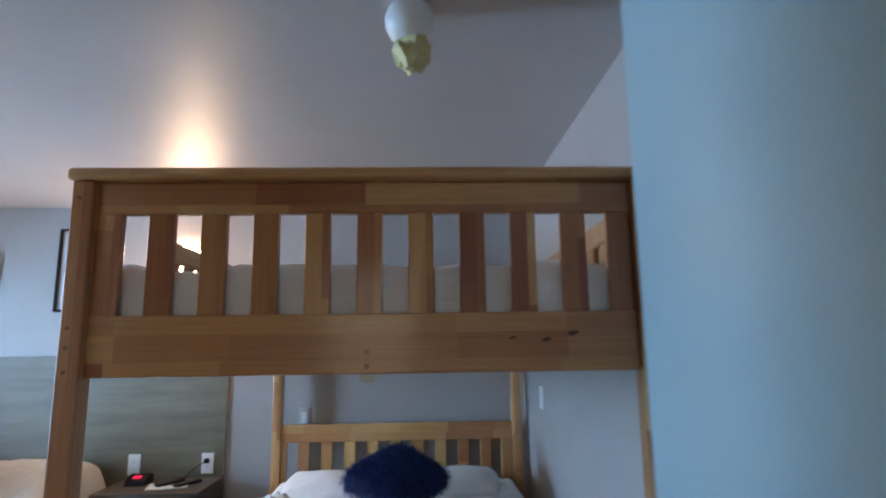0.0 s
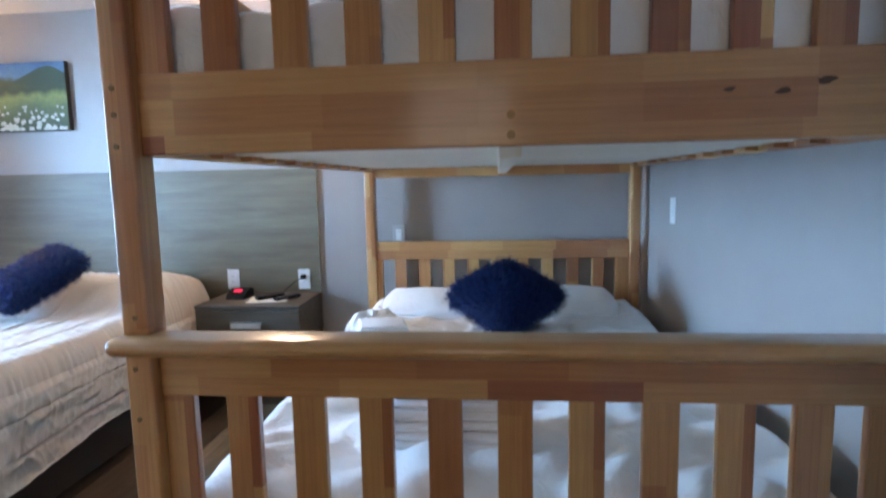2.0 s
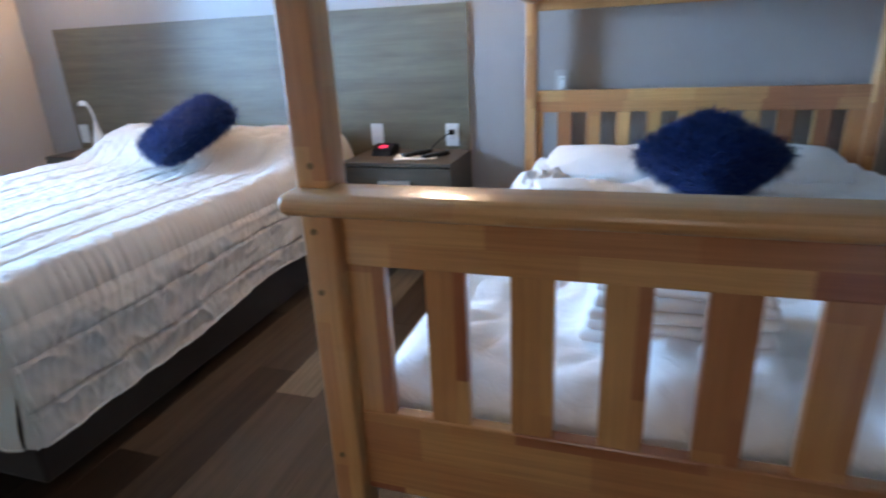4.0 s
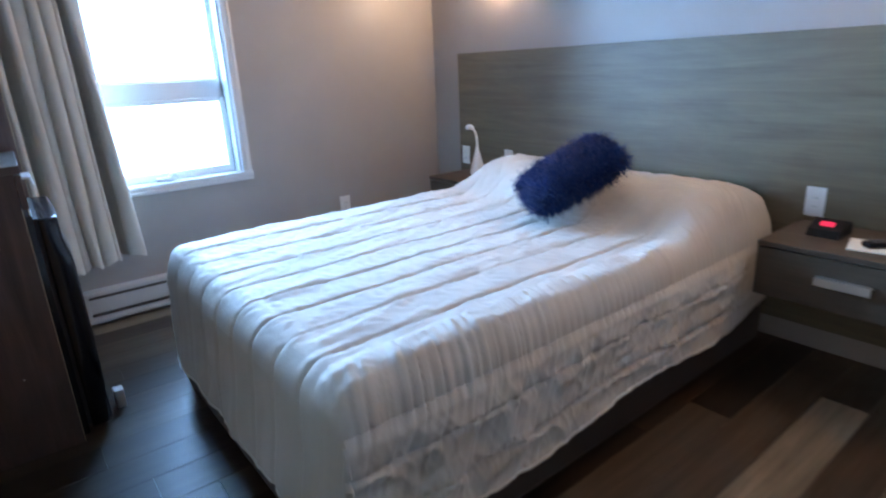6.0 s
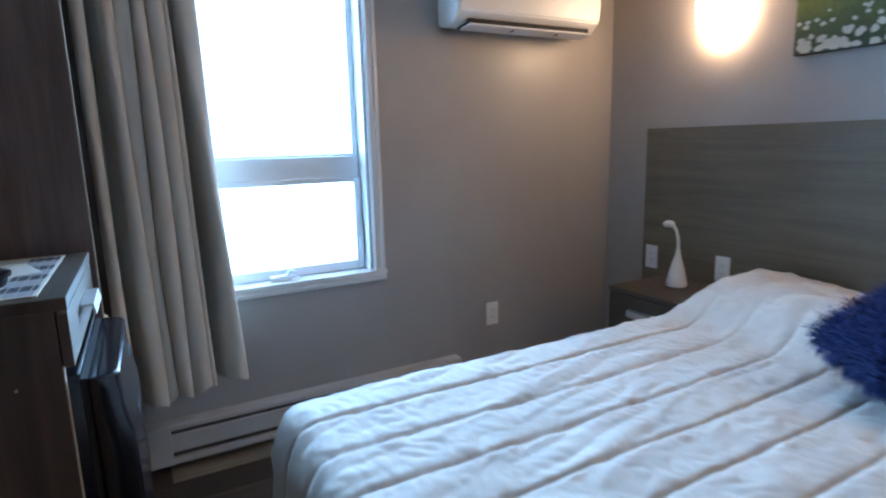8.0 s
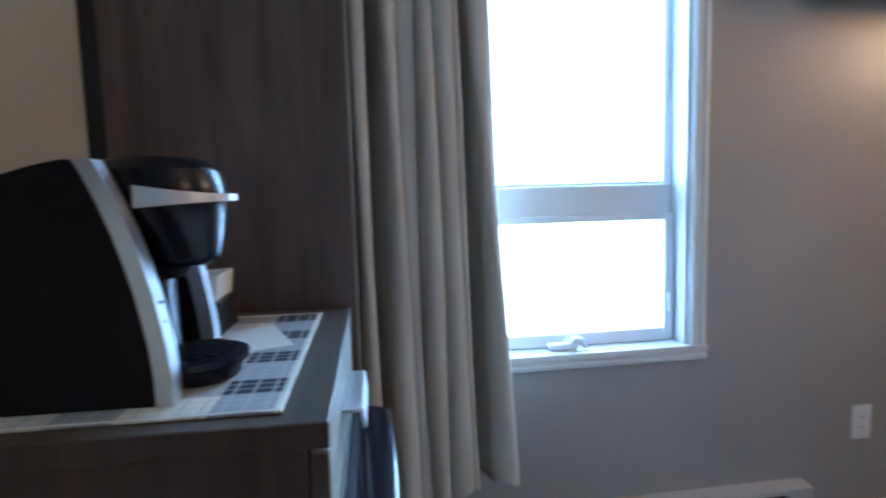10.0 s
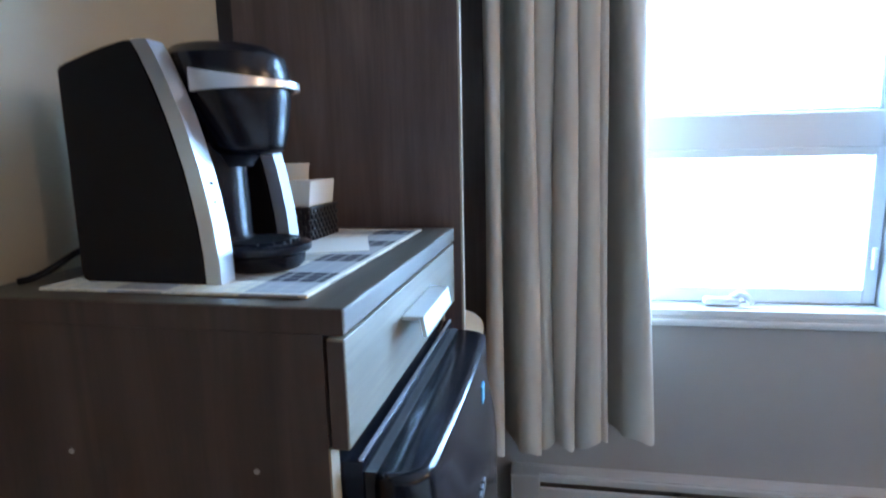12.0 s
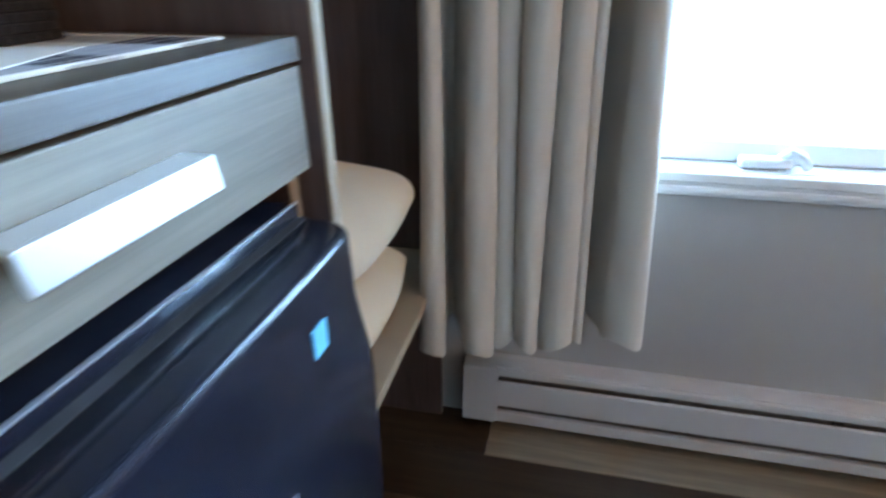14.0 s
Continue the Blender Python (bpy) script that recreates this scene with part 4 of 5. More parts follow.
# ceiling detector
sd = thing("sprinkler_head", (0.10, 1.47, CEIL), "white ceiling sprinkler with a yellow guard", "sprinkler")
part("housing", lathe([(0.040, 2.2795), (0.060, 2.264), (0.070, 2.238), (0.068, 2.212), (0.056, 2.186), (0.030, 2.171)], 0.10, 1.47), M_LAMP, sd, smooth=True)
bm = lathe([(0.026, 2.172), (0.048, 2.160), (0.055, 2.130), (0.040, 2.105), (0.026, 2.085), (0.008, 2.078)], 0.105, 1.465, 14)
for v in bm.verts:
    v.co += Vector((noise.noise(v.co * 40), noise.noise(v.co * 40 + Vector((5, 0, 0))), 0.6 * noise.noise(v.co * 55))) * 0.026
part("guard", bm, M_YELLOW, sd, "pale yellow plastic guard")

# air conditioner
ac = thing("air_conditioner", (WEST, 3.05, 1.78), "white wall-mounted split air conditioner, flap ajar", "air conditioner")
AY0, AY1 = 2.69, 3.50
prof = [(WEST + 0.002, 1.79), (WEST + 0.06, 1.775), (WEST + 0.15, 1.79), (WEST + 0.195, 1.83), (WEST + 0.205, 1.90), (WEST + 0.20, 2.04), (WEST + 0.17, 2.06), (WEST + 0.002, 2.065)]
bm = bmesh.new()
ends = []
for y in (AY0, AY1):
    ends.append([bm.verts.new((a, y, b)) for a, b in prof])
for i in range(len(prof)):
    j = (i + 1) % len(prof)
    bm.faces.new((ends[0][i], ends[0][j], ends[1][j], ends[1][i]))
bm.faces.new(ends[0])
bm.faces.new(ends[1])
bmesh.ops.recalc_face_normals(bm, faces=bm.faces)
bmesh.ops.bevel(bm, geom=bm.edges[:], offset=0.006, segments=2, affect='EDGES')
part("body", bm, M_LAMP, ac, smooth=True)
part("outlet_slot", boxed(WEST + 0.07, WEST + 0.178, AY0 + 0.06, AY1 - 0.06, 1.768, 1.80), M_DARK, ac, "dark air outlet")
bm = boxed(0, 0.085, AY0 + 0.055, AY1 - 0.055, -0.004, 0.004, bevel=0.002)
bmesh.ops.transform(bm, matrix=Matrix.Translation((WEST + 0.11, 0, 1.762)) @ Matrix.Rotation(radians(-8), 4, 'Y'), verts=bm.verts)
part("flap", bm, M_LAMP, ac)
for y in (AY0 + 0.30, AY0 + 0.56):
    part("fin", boxed(WEST + 0.11, WEST + 0.17, y, y + 0.006, 1.762, 1.80), M_DARK, ac)

# ---- heater ----
ht = thing("baseboard_heater", (WEST, 2.04, 0.0), "beige enamelled electric baseboard heater under the window", "heater", kind="structure")
HY0, HY1, HX = 1.325, 2.748, WEST + 0.062
part("back_plate", boxed(WEST, WEST + 0.012, HY0, HY1, 0.030, 0.197), M_HEAT, ht)
part("top_cover", boxed(WEST + 0.012, HX - 0.012, HY0, HY1, 0.186, 0.197, bevel=0.002), M_HEAT, ht)
part("front_cover", boxed(HX - 0.010, HX, HY0, HY1, 0.082, 0.158, bevel=0.004), M_HEAT, ht)
part("upper_lip", boxed(HX - 0.016, HX - 0.004, HY0, HY1, 0.172, 0.192, bevel=0.003), M_HEAT, ht)
part("lower_lip", boxed(HX - 0.020, HX - 0.004, HY0, HY1, 0.030, 0.060, bevel=0.003), M_HEAT, ht)
for y0, y1 in ((HY0, HY0 + 0.085), (HY1 - 0.085, HY1)):
    part("end_cap", boxed(WEST + 0.012, HX + 0.002, y0, y1, 0.030, 0.196, bevel=0.004), M_HEAT, ht)
# Plain dark brown block behind the heater's slots.
part("inside", boxed(WEST + 0.013, HX - 0.018, HY0 + 0.086, HY1 - 0.086, 0.045, 0.180), mat("dark_brown_steel", (0.07, 0.055, 0.045), 0.6), ht)
for k in range(3):
    y = HY0 + 0.46 + 0.36 * k
    part("bracket", boxed(HX - 0.0178, HX - 0.012, y, y + 0.020, 0.150, 0.176), M_DARK, ht)

# ---- curtain ----
# folds: centre and half width along the panel, depth, offset; deep gaps lie between some of them
FOLDS = ((0.042, 0.048, 0.026, -0.004), (0.255, 0.066, 0.038, 0.004), (0.382, 0.058, 0.026, -0.022), (0.495, 0.056, 0.036, 0.0),
         (0.62, 0.062, 0.036, 0.002), (0.710, 0.026, 0.024, -0.010), (0.912, 0.088, 0.042, 0.002))
GAPS = {0: -0.13, 5: -0.125, 1: -0.065, 3: -0.060}
fold_line = []
for k, (c, h, a, o) in enumerate(FOLDS):
    fold_line += [(c + h * math.sin(q), o + a * math.cos(q)) for q in np.linspace(-1.95, 1.95, 15)]
    if k in GAPS:
        c2, h2 = FOLDS[k + 1][:2]
        lo, hi = c + 0.85 * h, c2 - 0.85 * h2
        fold_line += [(lo + (hi - lo) * 0.3, GAPS[k]), (lo + (hi - lo) * 0.7, GAPS[k])]
def curtain_fn(u, v):
    q = u * (len(fold_line) - 1)
    k = min(int(q), len(fold_line) - 2)
    f = q - k
    along = fold_line[k][0] * (1 - f) + fold_line[k + 1][0] * f
    off = fold_line[k][1] * (1 - f) + fold_line[k + 1][1] * f
    z = 0.345 + 0.028 * along + (2.12 - 0.345) * v + 0.010 * math.sin(along * 30 + 1) * (1 - v)
    ax, ay = -3.955 - 0.06 * v, 1.270
    bx, by = -4.075 - 0.02 * v, 1.700 - 0.06 * v
    d = Vector((bx - ax, by - ay, 0))
    nrm = Vector((d.y, -d.x, 0)).normalized()
    sway = 0.010 * math.sin(3.2 * v + 9 * along) + 0.006 * math.sin(7 * v + 21 * along)
    off *= 1.05 - 0.3 * v + 0.12 * math.sin(5 * v + 14 * along)
    return Vector((ax, ay, z)) + d * along + d.normalized() * sway * 0.6 + nrm * (off + 0.3 * sway)
cu = thing("curtain", (-4.02, 1.48, 0.37), "beige-grey pleated curtain drawn to one side of the window", "curtain")
part("panel", surface(curtain_fn, 330, 36, 0.0015), M_CURT, cu, smooth=True)
cr = thing("curtain_rod", (-4.08, 1.85, 2.14), "thin white curtain rod above the window", "curtain rod")
part("pole", rod(bmesh.new(), (-4.07, 1.22, 2.135), (-4.07, 2.46, 2.135), 0.010), M_LAMP, cr, smooth=True)
for y in (1.30, 2.42):
    part("bracket", boxed(WEST, -4.068, y, y + 0.015, 2.128, 2.142), M_LAMP, cr)

# ---- wardrobe ----
WX0, WX1 = -4.165, -3.598
wd = thing("wardrobe", (-3.88, 1.05, 0), "open wood-grain wardrobe with a low shelf", "wardrobe")
part("side_panel", boxed(WX1 - 0.020, WX1, SOUTH + 0.030, 1.264, 0.0, 2.20), M_WARD_LIT, wd)
part("edge_band", boxed(WX1 - 0.020, WX1, 1.264, 1.268, 0.0, 2.20), M_EDGE, wd, "pale edge strip")
part("side_panel", boxed(WX0, WX0 + 0.018, SOUTH + 0.006, 1.264, 0.0, 2.20), M_WARD_LIT, wd)
part("back_panel", boxed(WX0 + 0.018, WX1 - 0.021, SOUTH + 0.004, SOUTH + 0.012, 0.0, 2.20), M_WARD_LIT, wd)
# Plain black strip set between side panel and wall.
part("black_strip", boxed(WX1 - 0.020, WX1 + 0.002, SOUTH + 0.001, SOUTH + 0.029, 0.0, 2.20), M_DARK, wd, "black strip in the gap between wardrobe and wall")
part("shelf", boxed(WX0 + 0.019, WX1 - 0.021, SOUTH + 0.013, 1.285, 0.462, 0.484, bevel=0.001), M_EDGE, wd)
part("top", boxed(WX0, WX1, SOUTH + 0.006, 1.276, 2.201, 2.22), M_CAB_X, wd)
part("hanging_rail", rod(bmesh.new(), (WX0 + 0.018, 1.05, 1.72), (WX1 - 0.02, 1.05, 1.72), 0.0125), M_ALU, wd, "chrome hanging rail", smooth=True)
def hanger(x):
    th = thing("clothes_hanger", (x, 1.05, 1.72), "pale wooden clothes hanger on the rail", "hanger", "hangers in the wardrobe")
    part("hook", tube([(x, 1.05 + 0.018 * math.cos(a), 1.722 + 0.018 * math.sin(a)) for a in np.linspace(-0.4, 3.4, 12)] + [(x, 1.045, 1.69), (x, 1.05, 1.66)], 0.002, 6), M_ALU, th, smooth=True)
    part("arms", tube([(x, 0.86, 1.575), (x, 0.93, 1.625), (x, 1.05, 1.66), (x, 1.17, 1.625), (x, 1.24, 1.575)], 0.009, 8), M_LAMP, th, smooth=True)
hanger(-3.70)
hanger(-3.76)
pillow("spare_pillow", -3.80, 1.10, 0.560, 0.30, 0.34, 0.15, 4, "folded cream blanket on the wardrobe shelf", M_CREAM, 6.0)
pillow("spare_pillow", -3.80, 1.10, 0.70, 0.33, 0.35, 0.16, -3, "folded cream pillow on top of the blanket", M_CREAM, 8.0)

# ---- minibar cabinet ----
CX0, CX1, CY0, CY1, CT = -3.588, -3.033, SOUTH + 0.004, 1.218, 1.000
cb = thing("minibar_cabinet", (-3.30, 1.02, 0), "dark wood-grain cabinet with a drawer above a fridge", "cabinet")
part("top", boxed(CX0, CX1, CY0, CY1 + 0.022, CT - 0.025, CT, bevel=0.002), M_CAB_X, cb)
part("edge_strip", boxed(CX1 + 0.0003, CX1 + 0.0012, CY0 + 0.001, CY1 + 0.021, CT - 0.0248, CT - 0.0008), M_SIDE_SHADED, cb, "dark wood-grain edge strip")
side = part("side_panel", boxed(CX1 - 0.020, CX1, CY0, CY1, 0.0, CT - 0.0255), M_SIDE_SHADED, cb)
part("side_panel", boxed(CX0, CX0 + 0.020, CY0, CY1, 0.0, CT - 0.0255), M_SIDE_SHADED, cb)
part("back_panel", boxed(CX0 + 0.0205, CX1 - 0.0205, CY0, CY0 + 0.008, 0.02, CT - 0.026), M_SIDE_SHADED, cb)
part("drawer_box", boxed(CX0 + 0.022, CX1 - 0.022, CY0 + 0.03, CY1 - 0.002, 0.868, CT - 0.032), M_EDGE, cb)
part("front_edge", boxed(CX1 - 0.020, CX1, CY1, CY1 + 0.002, 0.0, 0.862), M_EDGE, cb, "worn pale edge band")
part("front_edge", boxed(CX0, CX0 + 0.020, CY1, CY1 + 0.002, 0.0, 0.862), M_EDGE, cb)
for y, z in ((1.142, 0.833), (0.93, 0.836), (1.10, 0.30)):
    part("screw_cap", rod(bmesh.new(), (CX1 - 0.002, y, z), (CX1 + 0.0015, y, z), 0.0030, seg=12), M_TAUPE, side, "small white screw cap")
drw = part("drawer_front", boxed(CX0 + 0.002, CX1 - 0.001, CY1 + 0.003, CY1 + 0.021, 0.862, CT - 0.029, bevel=0.0015), M_DRAW, cb, "paler wood-grain drawer front")
bm = boxed(-3.385, -3.222, CY1 + 0.044, CY1 + 0.049, 0.912, 0.938, bevel=0.001)
for v in bm.verts:
    v.co.y += (0.938 - v.co.z) * 0.16
box(bm, -3.385, -3.222, CY1 + 0.0215, CY1 + 0.0445, 0.933, 0.938, 0.001)
part("edge_strip", boxed(CX1 - 0.0008, CX1 + 0.0002, CY1 + 0.004, CY1 + 0.020, 0.864, CT - 0.031), M_SIDE_SHADED, drw, "dark wood-grain edge strip")
part("handle", bm, M_ALU, drw, "brushed aluminium bar handle")

fg = thing("mini_fridge", (-3.30, 1.05, 0), "glossy black compact refrigerator inside the cabinet", "refrigerator")
FX0, FX1 = CX0 + 0.042, CX1 - 0.028
part("body", boxed(FX0, FX1, CY0 + 0.05, CY1 + 0.022, 0.012, 0.835, bevel=0.003, seg=2), M_FRIDGE, fg, smooth=True)
for x in (FX0 + 0.03, FX1 - 0.06):
    for y in (CY0 + 0.08, CY1 - 0.05):
        part("foot", boxed(x, x + 0.03, y, y + 0.03, 0.0, 0.0125), M_BLACK, fg)
y0 = CY1 + 0.034
def door_ring(z, inset, bow):
    """Plan outline of the door: square at the back, broad round corners in front."""
    a0, a1, d, r = FX0 + inset, FX1 - inset, 0.068 - inset + bow, 0.034
    pts = [(a0, y0), (a1, y0)]
    pts += [(a1 - r + r * math.cos(a), y0 + d - r + r * math.sin(a)) for a in np.linspace(0, math.pi / 2, 8)]
    mid = [(a1 - r - (a1 - a0 - 2 * r) * k / 6, y0 + d + 0.004 * math.sin(math.pi * k / 6)) for k in range(1, 6)]
    pts += mid
    pts += [(a0 + r + r * math.cos(a), y0 + d - r + r * math.sin(a)) for a in np.linspace(math.pi / 2, math.pi, 8)]
    return [(x, y, z) for x, y in pts]
dm = bmesh.new()
rings = [(0.030, 0.004, 0), (0.034, 0.0, 0), (0.30, 0.0, 0.003), (0.55, 0.0, 0.004), (0.64, 0.0, 0.004), (0.68, 0.0, 0.001), (0.715, 0.0, -0.006), (0.745, 0.0, -0.011), (0.785, 0.0, -0.012), (0.812, 0.0, -0.013)]
rings += [(0.812 + 0.009 * math.sin(a), 0.009 * (1 - math.cos(a)), -0.013) for a in np.linspace(0.3, math.pi / 2, 5)]
loops = [[dm.verts.new(p) for p in door_ring(*q)] for q in rings]
for p, q in zip(loops, loops[1:]):
    for k in range(len(p)):
        dm.faces.new((p[k], p[(k + 1) % len(p)], q[(k + 1) % len(p)], q[k]))
dm.faces.new(loops[-1])
dm.faces.new(list(reversed(loops[0])))
door = part("door", dm, M_FRIDGE, fg, "bowed glossy black door", smooth=True)
part("gasket", boxed(FX0 + 0.006, FX1 - 0.006, CY1 + 0.0222, y0 - 0.0002, 0.04, 0.822), M_DARK, fg)
part("trim_strip", boxed(FX0 + 0.002, FX1 - 0.002, CY1 + 0.0178, CY1 + 0.0215, 0.8352, 0.8375), M_STEEL, fg, "thin bright trim strip")
bm = boxed(-3.440, -3.414, y0 + 0.0580, y0 + 0.0609, 0.738, 0.768)
part("sticker", bm, M_CYAN, door, "small cyan energy sticker")
for k in range(5):
    part("badge", boxed(-3.255 - 0.018 * k, -3.243 - 0.018 * k, y0 + 0.0735, y0 + 0.0765, 0.652, 0.668), M_BADGE, door, "small silver lettering bar")

solo("floor_box", boxed(-3.24, -3.19, 1.350, 1.385, 0.0005, 0.075, bevel=0.004), M_HEAT, "small grey plastic box standing beside the fridge", "box")

# placemat
def plaid():
    m = mat("plaid_cloth", (0.7, 0.68, 0.64), 0.85)
    n, l, b = nodes_of(m)
    tc, sp = n.new("ShaderNodeTexCoord"), n.new("ShaderNodeSeparateXYZ")
    l.new(tc.outputs["Object"], sp.inputs[0])
    def band(sock, period, shift, lo, hi):
        a = n.new("ShaderNodeMath"); a.operation = 'MULTIPLY_ADD'
        a.inputs[1].default_value, a.inputs[2].default_value = 1 / period, shift
        f = n.new("ShaderNodeMath"); f.operation = 'FRACT'
        g1 = n.new("ShaderNodeMath"); g1.operation = 'GREATER_THAN'; g1.inputs[1].default_value = lo
        g2 = n.new("ShaderNodeMath"); g2.operation = 'LESS_THAN'; g2.inputs[1].default_value = hi
        mu = n.new("ShaderNodeMath"); mu.operation = 'MULTIPLY'
        l.new(sock, a.inputs[0]); l.new(a.outputs[0], f.inputs[0])
        l.new(f.outputs[0], g1.inputs[0]); l.new(f.outputs[0], g2.inputs[0])
        l.new(g1.outputs[0], mu.inputs[0]); l.new(g2.outputs[0], mu.inputs[1])
        return mu.outputs[0]
    bx = band(sp.outputs["X"], 0.118, 0.15, 0.30, 0.72)
    by = band(sp.outputs["Y"], 0.150, 0.633, 0.10, 0.52)
    fine = band(sp.outputs["X"], 0.0165, 0.0, 0.78, 1.0)
    c1 = mix_of(m, bx, (0.78, 0.71, 0.57), (0.42, 0.38, 0.31))
    c2 = mix_of(m, bx, (0.36, 0.36, 0.37), (0.015, 0.018, 0.035))
    c = mix_of(m, by, c1, c2)
    fine_y = band(sp.outputs["Y"], 0.021, 0.0, 0.80, 1.0)
    c = mix_of(m, fine_y, c, mix_of(m, 0.5, c, (0.50, 0.48, 0.45)))
    color_to(m, mix_of(m, fine, c, mix_of(m, 0.4, c, (0.50, 0.48, 0.45))))
    bump_to(m, noise_of(m, coords(m, (1, 1, 1)), 500, 2), 0.4, 0.0008)
    return m
pm = thing("placemat", (-3.30, 1.04, CT), "white, grey and navy plaid cloth placemat on the cabinet", "placemat")
part("cloth", boxed(-3.535, -3.062, 0.885, 1.192, CT + 0.0005, CT + 0.003, bevel=0.0008), plaid(), pm)
bm = bmesh.new()
for hx0, hx1, hy0, hy1 in ((-3.535, -3.062, 0.8855, 0.891), (-3.535, -3.062, 1.186, 1.1915), (-3.5345, -3.529, 0.891, 1.186), (-3.068, -3.0625, 0.891, 1.186)):
    box(bm, hx0 + 0.001, hx1 - 0.001, hy0, hy1, CT + 0.0026, CT + 0.0038, 0.0004, 1)
part("hem", bm, M_PAPER, pm, "pale stitched hem")
bm = boxed(-0.07, 0.07, -0.05, 0.05, 0, 0.001)
bmesh.ops.transform(bm, matrix=pose(-3.36, 1.10, CT + 0.0035, 0, 0, 20), verts=bm.verts)
solo("paper_sheet", bm, M_PAPER, "loose white paper sheet on the placemat", "paper")

# coffee maker
Z0 = CT + 0.003
cm = thing("coffee_maker", (-3.19, 1.0, Z0), "black single-cup coffee maker with silver trim", "coffee maker")
MX0, MX1 = -3.285, -3.097
front = [Vector(p) for p in ((1.074, 0.0), (1.073, 0.03), (1.070, 0.06), (1.065, 0.09), (1.059, 0.12), (1.051, 0.15), (1.042, 0.18), (1.031, 0.21), (1.018, 0.24), (1.010, 0.254))]
fprof = [(p.x + 0.012 * p.y, Z0 + p.y * 0.995) for p in front]
back = [(0.988, Z0 + 0.2525), (0.960, Z0 + 0.2465), (0.915, Z0 + 0.233), (0.908, Z0 + 0.229), (0.907, Z0 + 0.11), (0.906, Z0 + 0.008), (0.910, Z0)]
for x0, x1 in ((MX1 - 0.025, MX1), (MX0, MX0 + 0.025)):
    bm = prism([(a - 0.012, b) for a, b in fprof] + back, x0, x1)
    bmesh.ops.bevel(bm, geom=bm.edges[:], offset=0.0025, segments=2, affect='EDGES')
    part("side_shell", bm, M_BLACK, cm, smooth=True)
    bm = prism([(a - 0.0118, b) for a, b in fprof] + [(a + 0.006, b) for a, b in reversed(fprof)], x0 - 0.0006, x1 + 0.0006)
    part("silver_edge", bm, M_STEEL, cm, "curved silver edge trim", smooth=False)
part("core", prism([(1.01, Z0 + 0.004), (1.012, Z0 + 0.12), (0.99, Z0 + 0.238), (0.93, Z0 + 0.227), (0.912, Z0 + 0.005)], MX0 + 0.0255, MX1 - 0.0255), M_BLACK, cm)
MC = (MX0 + MX1) / 2
def head_fn(u, v):
    a = 2 * math.pi * u
    zz = [(0.134, 0.010), (0.136, 0.036), (0.142, 0.044), (0.165, 0.054), (0.195, 0.064), (0.222, 0.070), (0.244, 0.069), (0.257, 0.054), (0.261, 0.0)]
    t = v * (len(zz) - 1)
    i = min(int(t), len(zz) - 2)
    f = t - i
    z = zz[i][0] * (1 - f) + zz[i + 1][0] * f
    r = zz[i][1] * (1 - f) + zz[i + 1][1] * f
    cyc = 1.056 - 0.012 * (z - 0.2) / 0.06
    return Vector((MC + math.cos(a) * r * 0.95, cyc + math.sin(a) * r * 0.98, Z0 + z))
bm = surface(head_fn, 40, 28)
bmesh.ops.remove_doubles(bm, verts=bm.verts, dist=0.0004)
part("brew_head", bm, M_GLOSS, cm, "rounded glossy brew head", smooth=True)
def lever_fn(u, v):
    a = math.pi * (u * 1.0)
    r = 0.070 + 0.018 * math.sin(a) ** 3
    return Vector((MC + math.cos(a) * r * 0.98, 1.045 + math.sin(a) * r, Z0 + 0.203 + 0.024 * v * (1 - 0.70 * math.sin(a)) + 0.005 * math.sin(a)))
part("lever", surface(lever_fn, 30, 3, 0.006), M_STEEL, cm, "silver lever band", smooth=True)
part("nozzle", rod(bmesh.new(), (MC, 1.050, Z0 + 0.122), (MC, 1.050, Z0 + 0.138), 0.020, 0.030), M_BLACK, cm, smooth=True)
part("column", lathe([(0.056, Z0 + 0.004), (0.053, Z0 + 0.06), (0.052, Z0 + 0.12), (0.055, Z0 + 0.15)], MC, 1.005), M_GLOSS, cm, smooth=True)
tr = part("drip_tray", lathe([(0.043, Z0 + 0.001), (0.048, Z0 + 0.006), (0.050, Z0 + 0.018), (0.057, Z0 + 0.022), (0.058, Z0 + 0.030), (0.050, Z0 + 0.033)], MC, 1.078), M_GLOSS, cm, smooth=True)
bm = bmesh.new()
for k in range(9):
    x = MC - 0.04 + 0.01 * k
    w = math.sqrt(max(0.0, 0.043 ** 2 - (x - MC) ** 2))
    box(bm, x - 0.0025, x + 0.0025, 1.078 - w, 1.078 + w, Z0 + 0.033, Z0 + 0.0355)
part("tray_grille", bm, M_BLACK, tr)
for z in (0.045, 0.085, 0.105):
    part("button", boxed(MX1 - 0.0135, MX1 - 0.0105, 1.068 - z * 0.09, 1.0790 - z * 0.07, Z0 + z, Z0 + z + 0.003), M_BLACK, cm)
solo("appliance_cord", tube(bez((-3.16, 0.908, CT + 0.03), (-3.14, 0.86, CT + 0.05), (-3.10, 0.88, CT + 0.008), (-3.075, 0.845, CT + 0.006)), 0.004), M_BLACK, "black appliance cord behind the coffee maker", "cable", smooth=True)

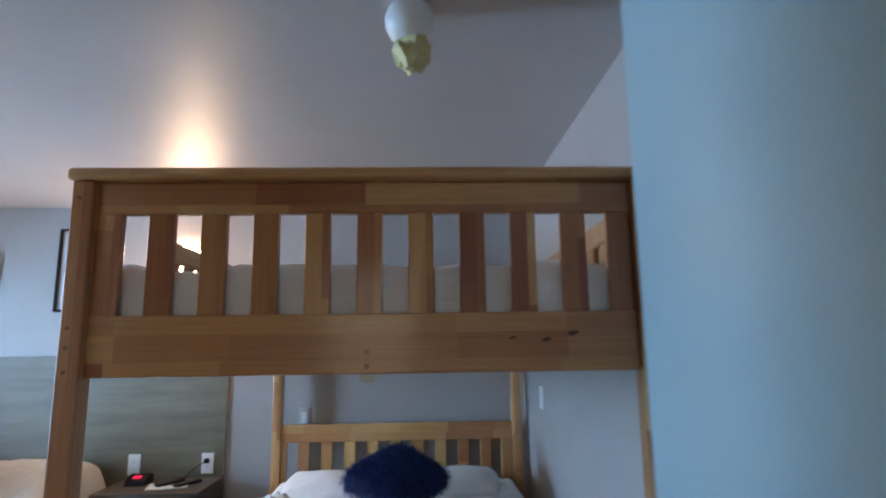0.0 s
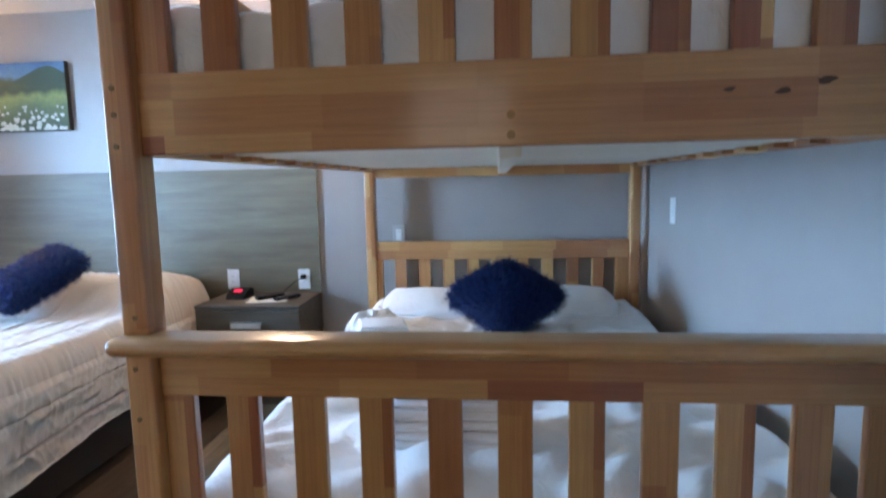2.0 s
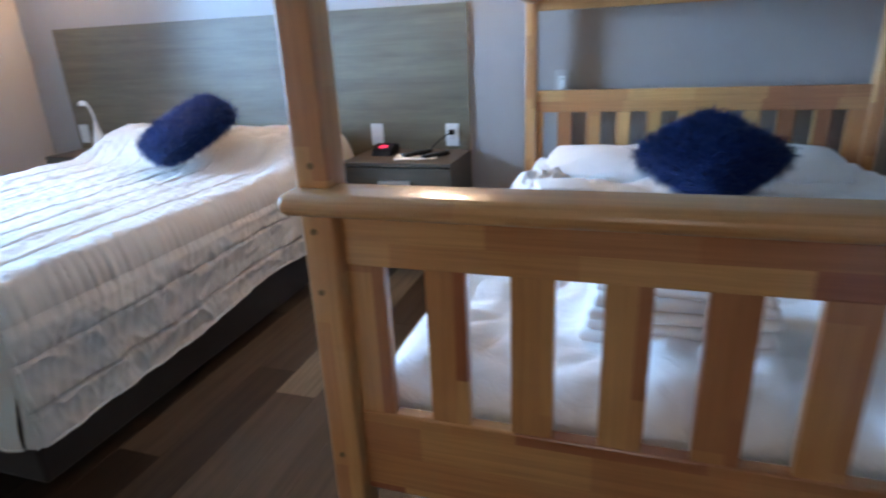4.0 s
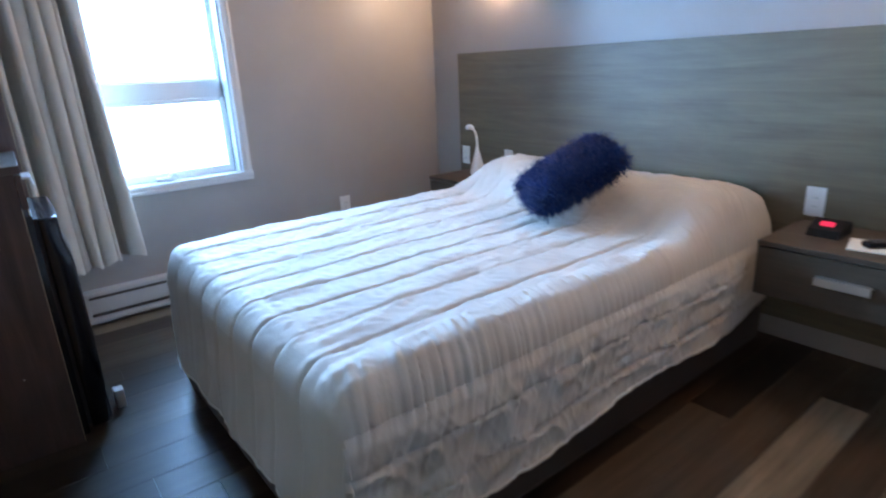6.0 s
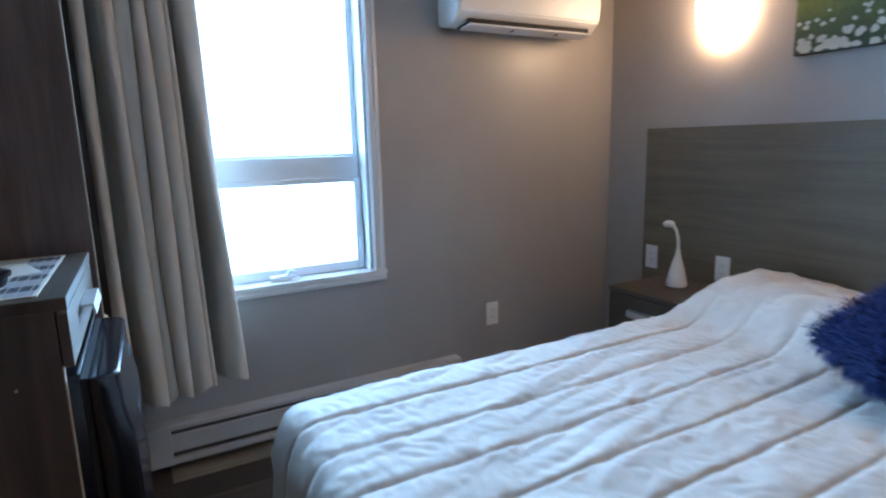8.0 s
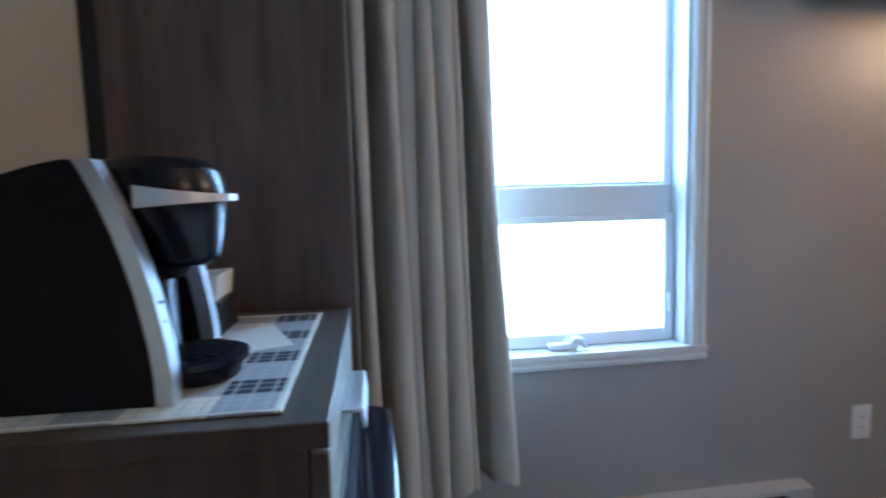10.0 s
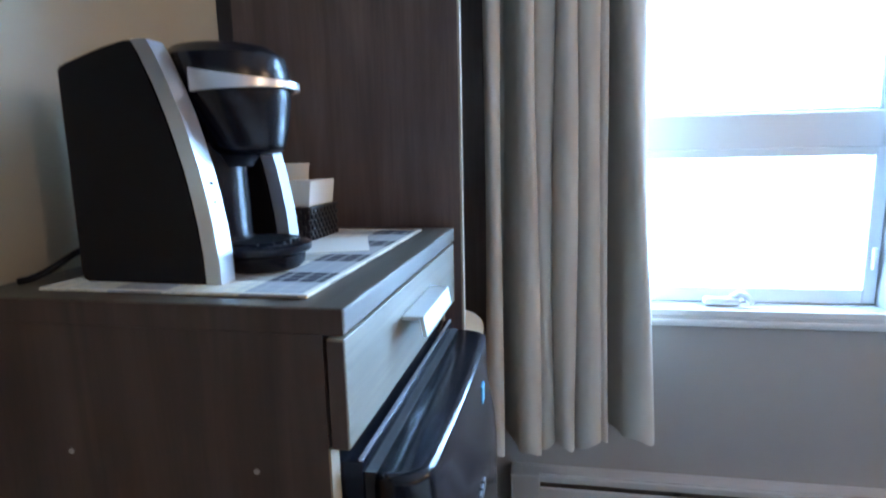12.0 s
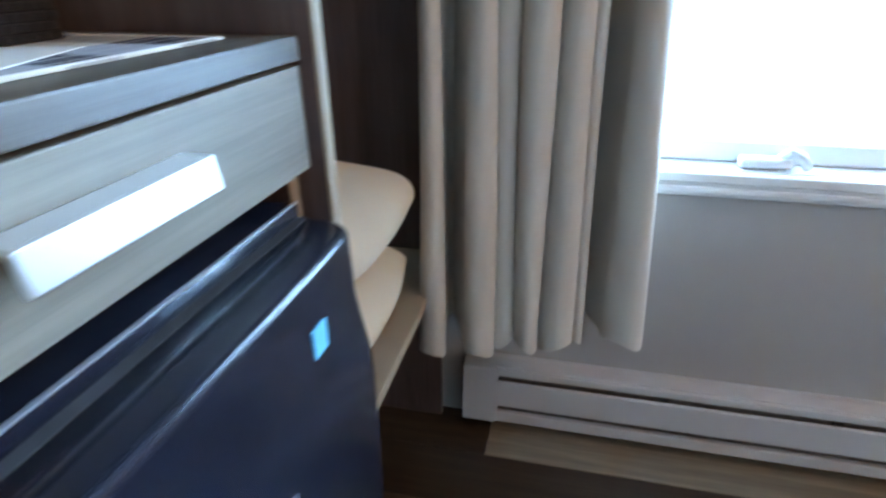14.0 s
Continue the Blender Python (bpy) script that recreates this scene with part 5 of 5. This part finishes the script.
# condiment basket
bk = thing("condiment_basket", (-3.44, 0.98, CT), "small black woven basket holding white napkins", "basket")
KY0, KY1, KX0, KX1 = 0.912, 1.050, -3.494, -3.386
part("liner", boxed(KX0, KX1, KY0, KY1, CT + 0.004, CT + 0.052), M_DARK, bk)
bm = bmesh.new()
for lev in range(6):
    z = CT + 0.004 + 0.0086 * lev
    for k in range(10):
        y = KY0 + 0.0138 * (k + 0.45 * (lev % 2))
        box(bm, KX1, KX1 + 0.004, y, y + 0.009, z, z + 0.0070, 0.001, 1)
    for k in range(8):
        x = KX0 + 0.0135 * (k + 0.45 * (lev % 2))
        box(bm, x, x + 0.009, KY1, KY1 + 0.004, z, z + 0.0070, 0.001, 1)
tagged(part("weave", bm, M_WEAVE, bk, "black plaited strips"), kind="stuff")
part("rim", boxed(KX0 - 0.003, KX1 + 0.004, KY0 - 0.003, KY1 + 0.004, CT + 0.0525, CT + 0.0565, bevel=0.001), M_WEAVE, bk)
bm = bmesh.new()
box(bm, KX0 + 0.006, KX1 - 0.006, KY0 + 0.004, KY1 - 0.002, CT + 0.057, CT + 0.094, 0.002)
for v in bm.verts:
    up = (v.co.z - CT - 0.057) / 0.042
    v.co.y += up * 0.006 * (1 if v.co.y > 0.98 else -1)
    v.co.z += up * 0.004 * (v.co.y - 0.98) / 0.07
solo("napkin_stack", bm, M_PAPER, "stack of white paper napkins in the basket", "napkin")
solo("paper_cup", lathe([(0.020, CT + 0.003), (0.024, CT + 0.060), (0.029, CT + 0.118), (0.031, CT + 0.121), (0.029, CT + 0.123)], -3.535, 0.955, 24), M_PAPER, "white paper cup behind the basket", "cup", smooth=True)

# the cabinet and what it holds stand a little askew to the wall
askew = Matrix.Translation((CX1, 1.24, 0)) @ Matrix.Rotation(radians(-1.4), 4, 'Z') @ Matrix.Translation((-CX1, -1.24, 0))
for ob in list(scene.objects):
    if ob.parent is None and ob.name.split(".")[0] in ("minibar_cabinet", "mini_fridge", "placemat", "paper_sheet", "coffee_maker", "appliance_cord", "condiment_basket", "napkin_stack", "paper_cup"):
        ob.matrix_basis = askew @ ob.matrix_basis

# television
tv = thing("television", (-2.52, SOUTH + 0.03, 1.22), "black flat-screen television on the wall, switched off", "television")
part("case", boxed(-2.985, -2.06, SOUTH + 0.012, SOUTH + 0.058, 1.220, 1.765, bevel=0.004), M_BLACK, tv)
part("screen", boxed(-2.972, -2.073, SOUTH + 0.0585, SOUTH + 0.060, 1.238, 1.752), mat("screen_glass", (0.006, 0.007, 0.008), 0.06, spec=0.25), tv)
part("bracket", boxed(-2.62, -2.42, SOUTH, SOUTH + 0.012, 1.42, 1.58), M_DARK, tv)

# ---- floor and its planks ----
fl = solo("floor", boxed(WEST - 0.2, EAST + 0.14, HALL_S - 0.14, NORTH + 0.14, -0.10, -0.004), mat("floor_bed", (0.02, 0.018, 0.016), 0.9), "vinyl plank floor in mixed grey and brown tones", "floor", kind="structure")
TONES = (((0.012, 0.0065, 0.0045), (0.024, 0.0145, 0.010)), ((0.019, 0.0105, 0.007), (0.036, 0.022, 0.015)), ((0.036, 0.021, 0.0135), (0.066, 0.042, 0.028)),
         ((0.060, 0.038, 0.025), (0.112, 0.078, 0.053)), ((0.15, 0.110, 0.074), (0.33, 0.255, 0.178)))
PW, PL = 0.1538, 1.22
planks = []
for k, (a, b) in enumerate(TONES):
    bm = boxed(0.0003, PW - 0.0003, 0.0003, PL - 0.0003, -0.0038, 0.0, bevel=0.0007, seg=1)
    tone_mat = laminate("plank_tone", a, b, 1, 0.33, rand=True, line=0.5)
    nodes_of(tone_mat)[2].inputs["Specular IOR Level"].default_value = 0.20
    planks.append(mesh_of("plank", bm, tone_mat))
rnd = random.Random(21)
STARTS = {-1: 1.396, 0: 2.009, 17: 2.185, 19: 2.04}
FIXED = {(-1, 0): 4, (0, 0): 3, (0, -1): 2, (17, 0): 4, (17, -1): 3, (16, 0): 2, (15, 0): 1, (18, 0): 2, (19, 0): 4, (19, -1): 3}
for row in range(-1, 32):
    x = -4.035 + PW * row
    start = rnd.uniform(0, PL)
    start = STARTS.get(row, start)
    k0 = math.ceil((start - (HALL_S - 0.1)) / PL)
    for k in range(-k0, 6):
        y = start + k * PL
        # Stretch around the double bed gets darker planks, floor shade put into colour.
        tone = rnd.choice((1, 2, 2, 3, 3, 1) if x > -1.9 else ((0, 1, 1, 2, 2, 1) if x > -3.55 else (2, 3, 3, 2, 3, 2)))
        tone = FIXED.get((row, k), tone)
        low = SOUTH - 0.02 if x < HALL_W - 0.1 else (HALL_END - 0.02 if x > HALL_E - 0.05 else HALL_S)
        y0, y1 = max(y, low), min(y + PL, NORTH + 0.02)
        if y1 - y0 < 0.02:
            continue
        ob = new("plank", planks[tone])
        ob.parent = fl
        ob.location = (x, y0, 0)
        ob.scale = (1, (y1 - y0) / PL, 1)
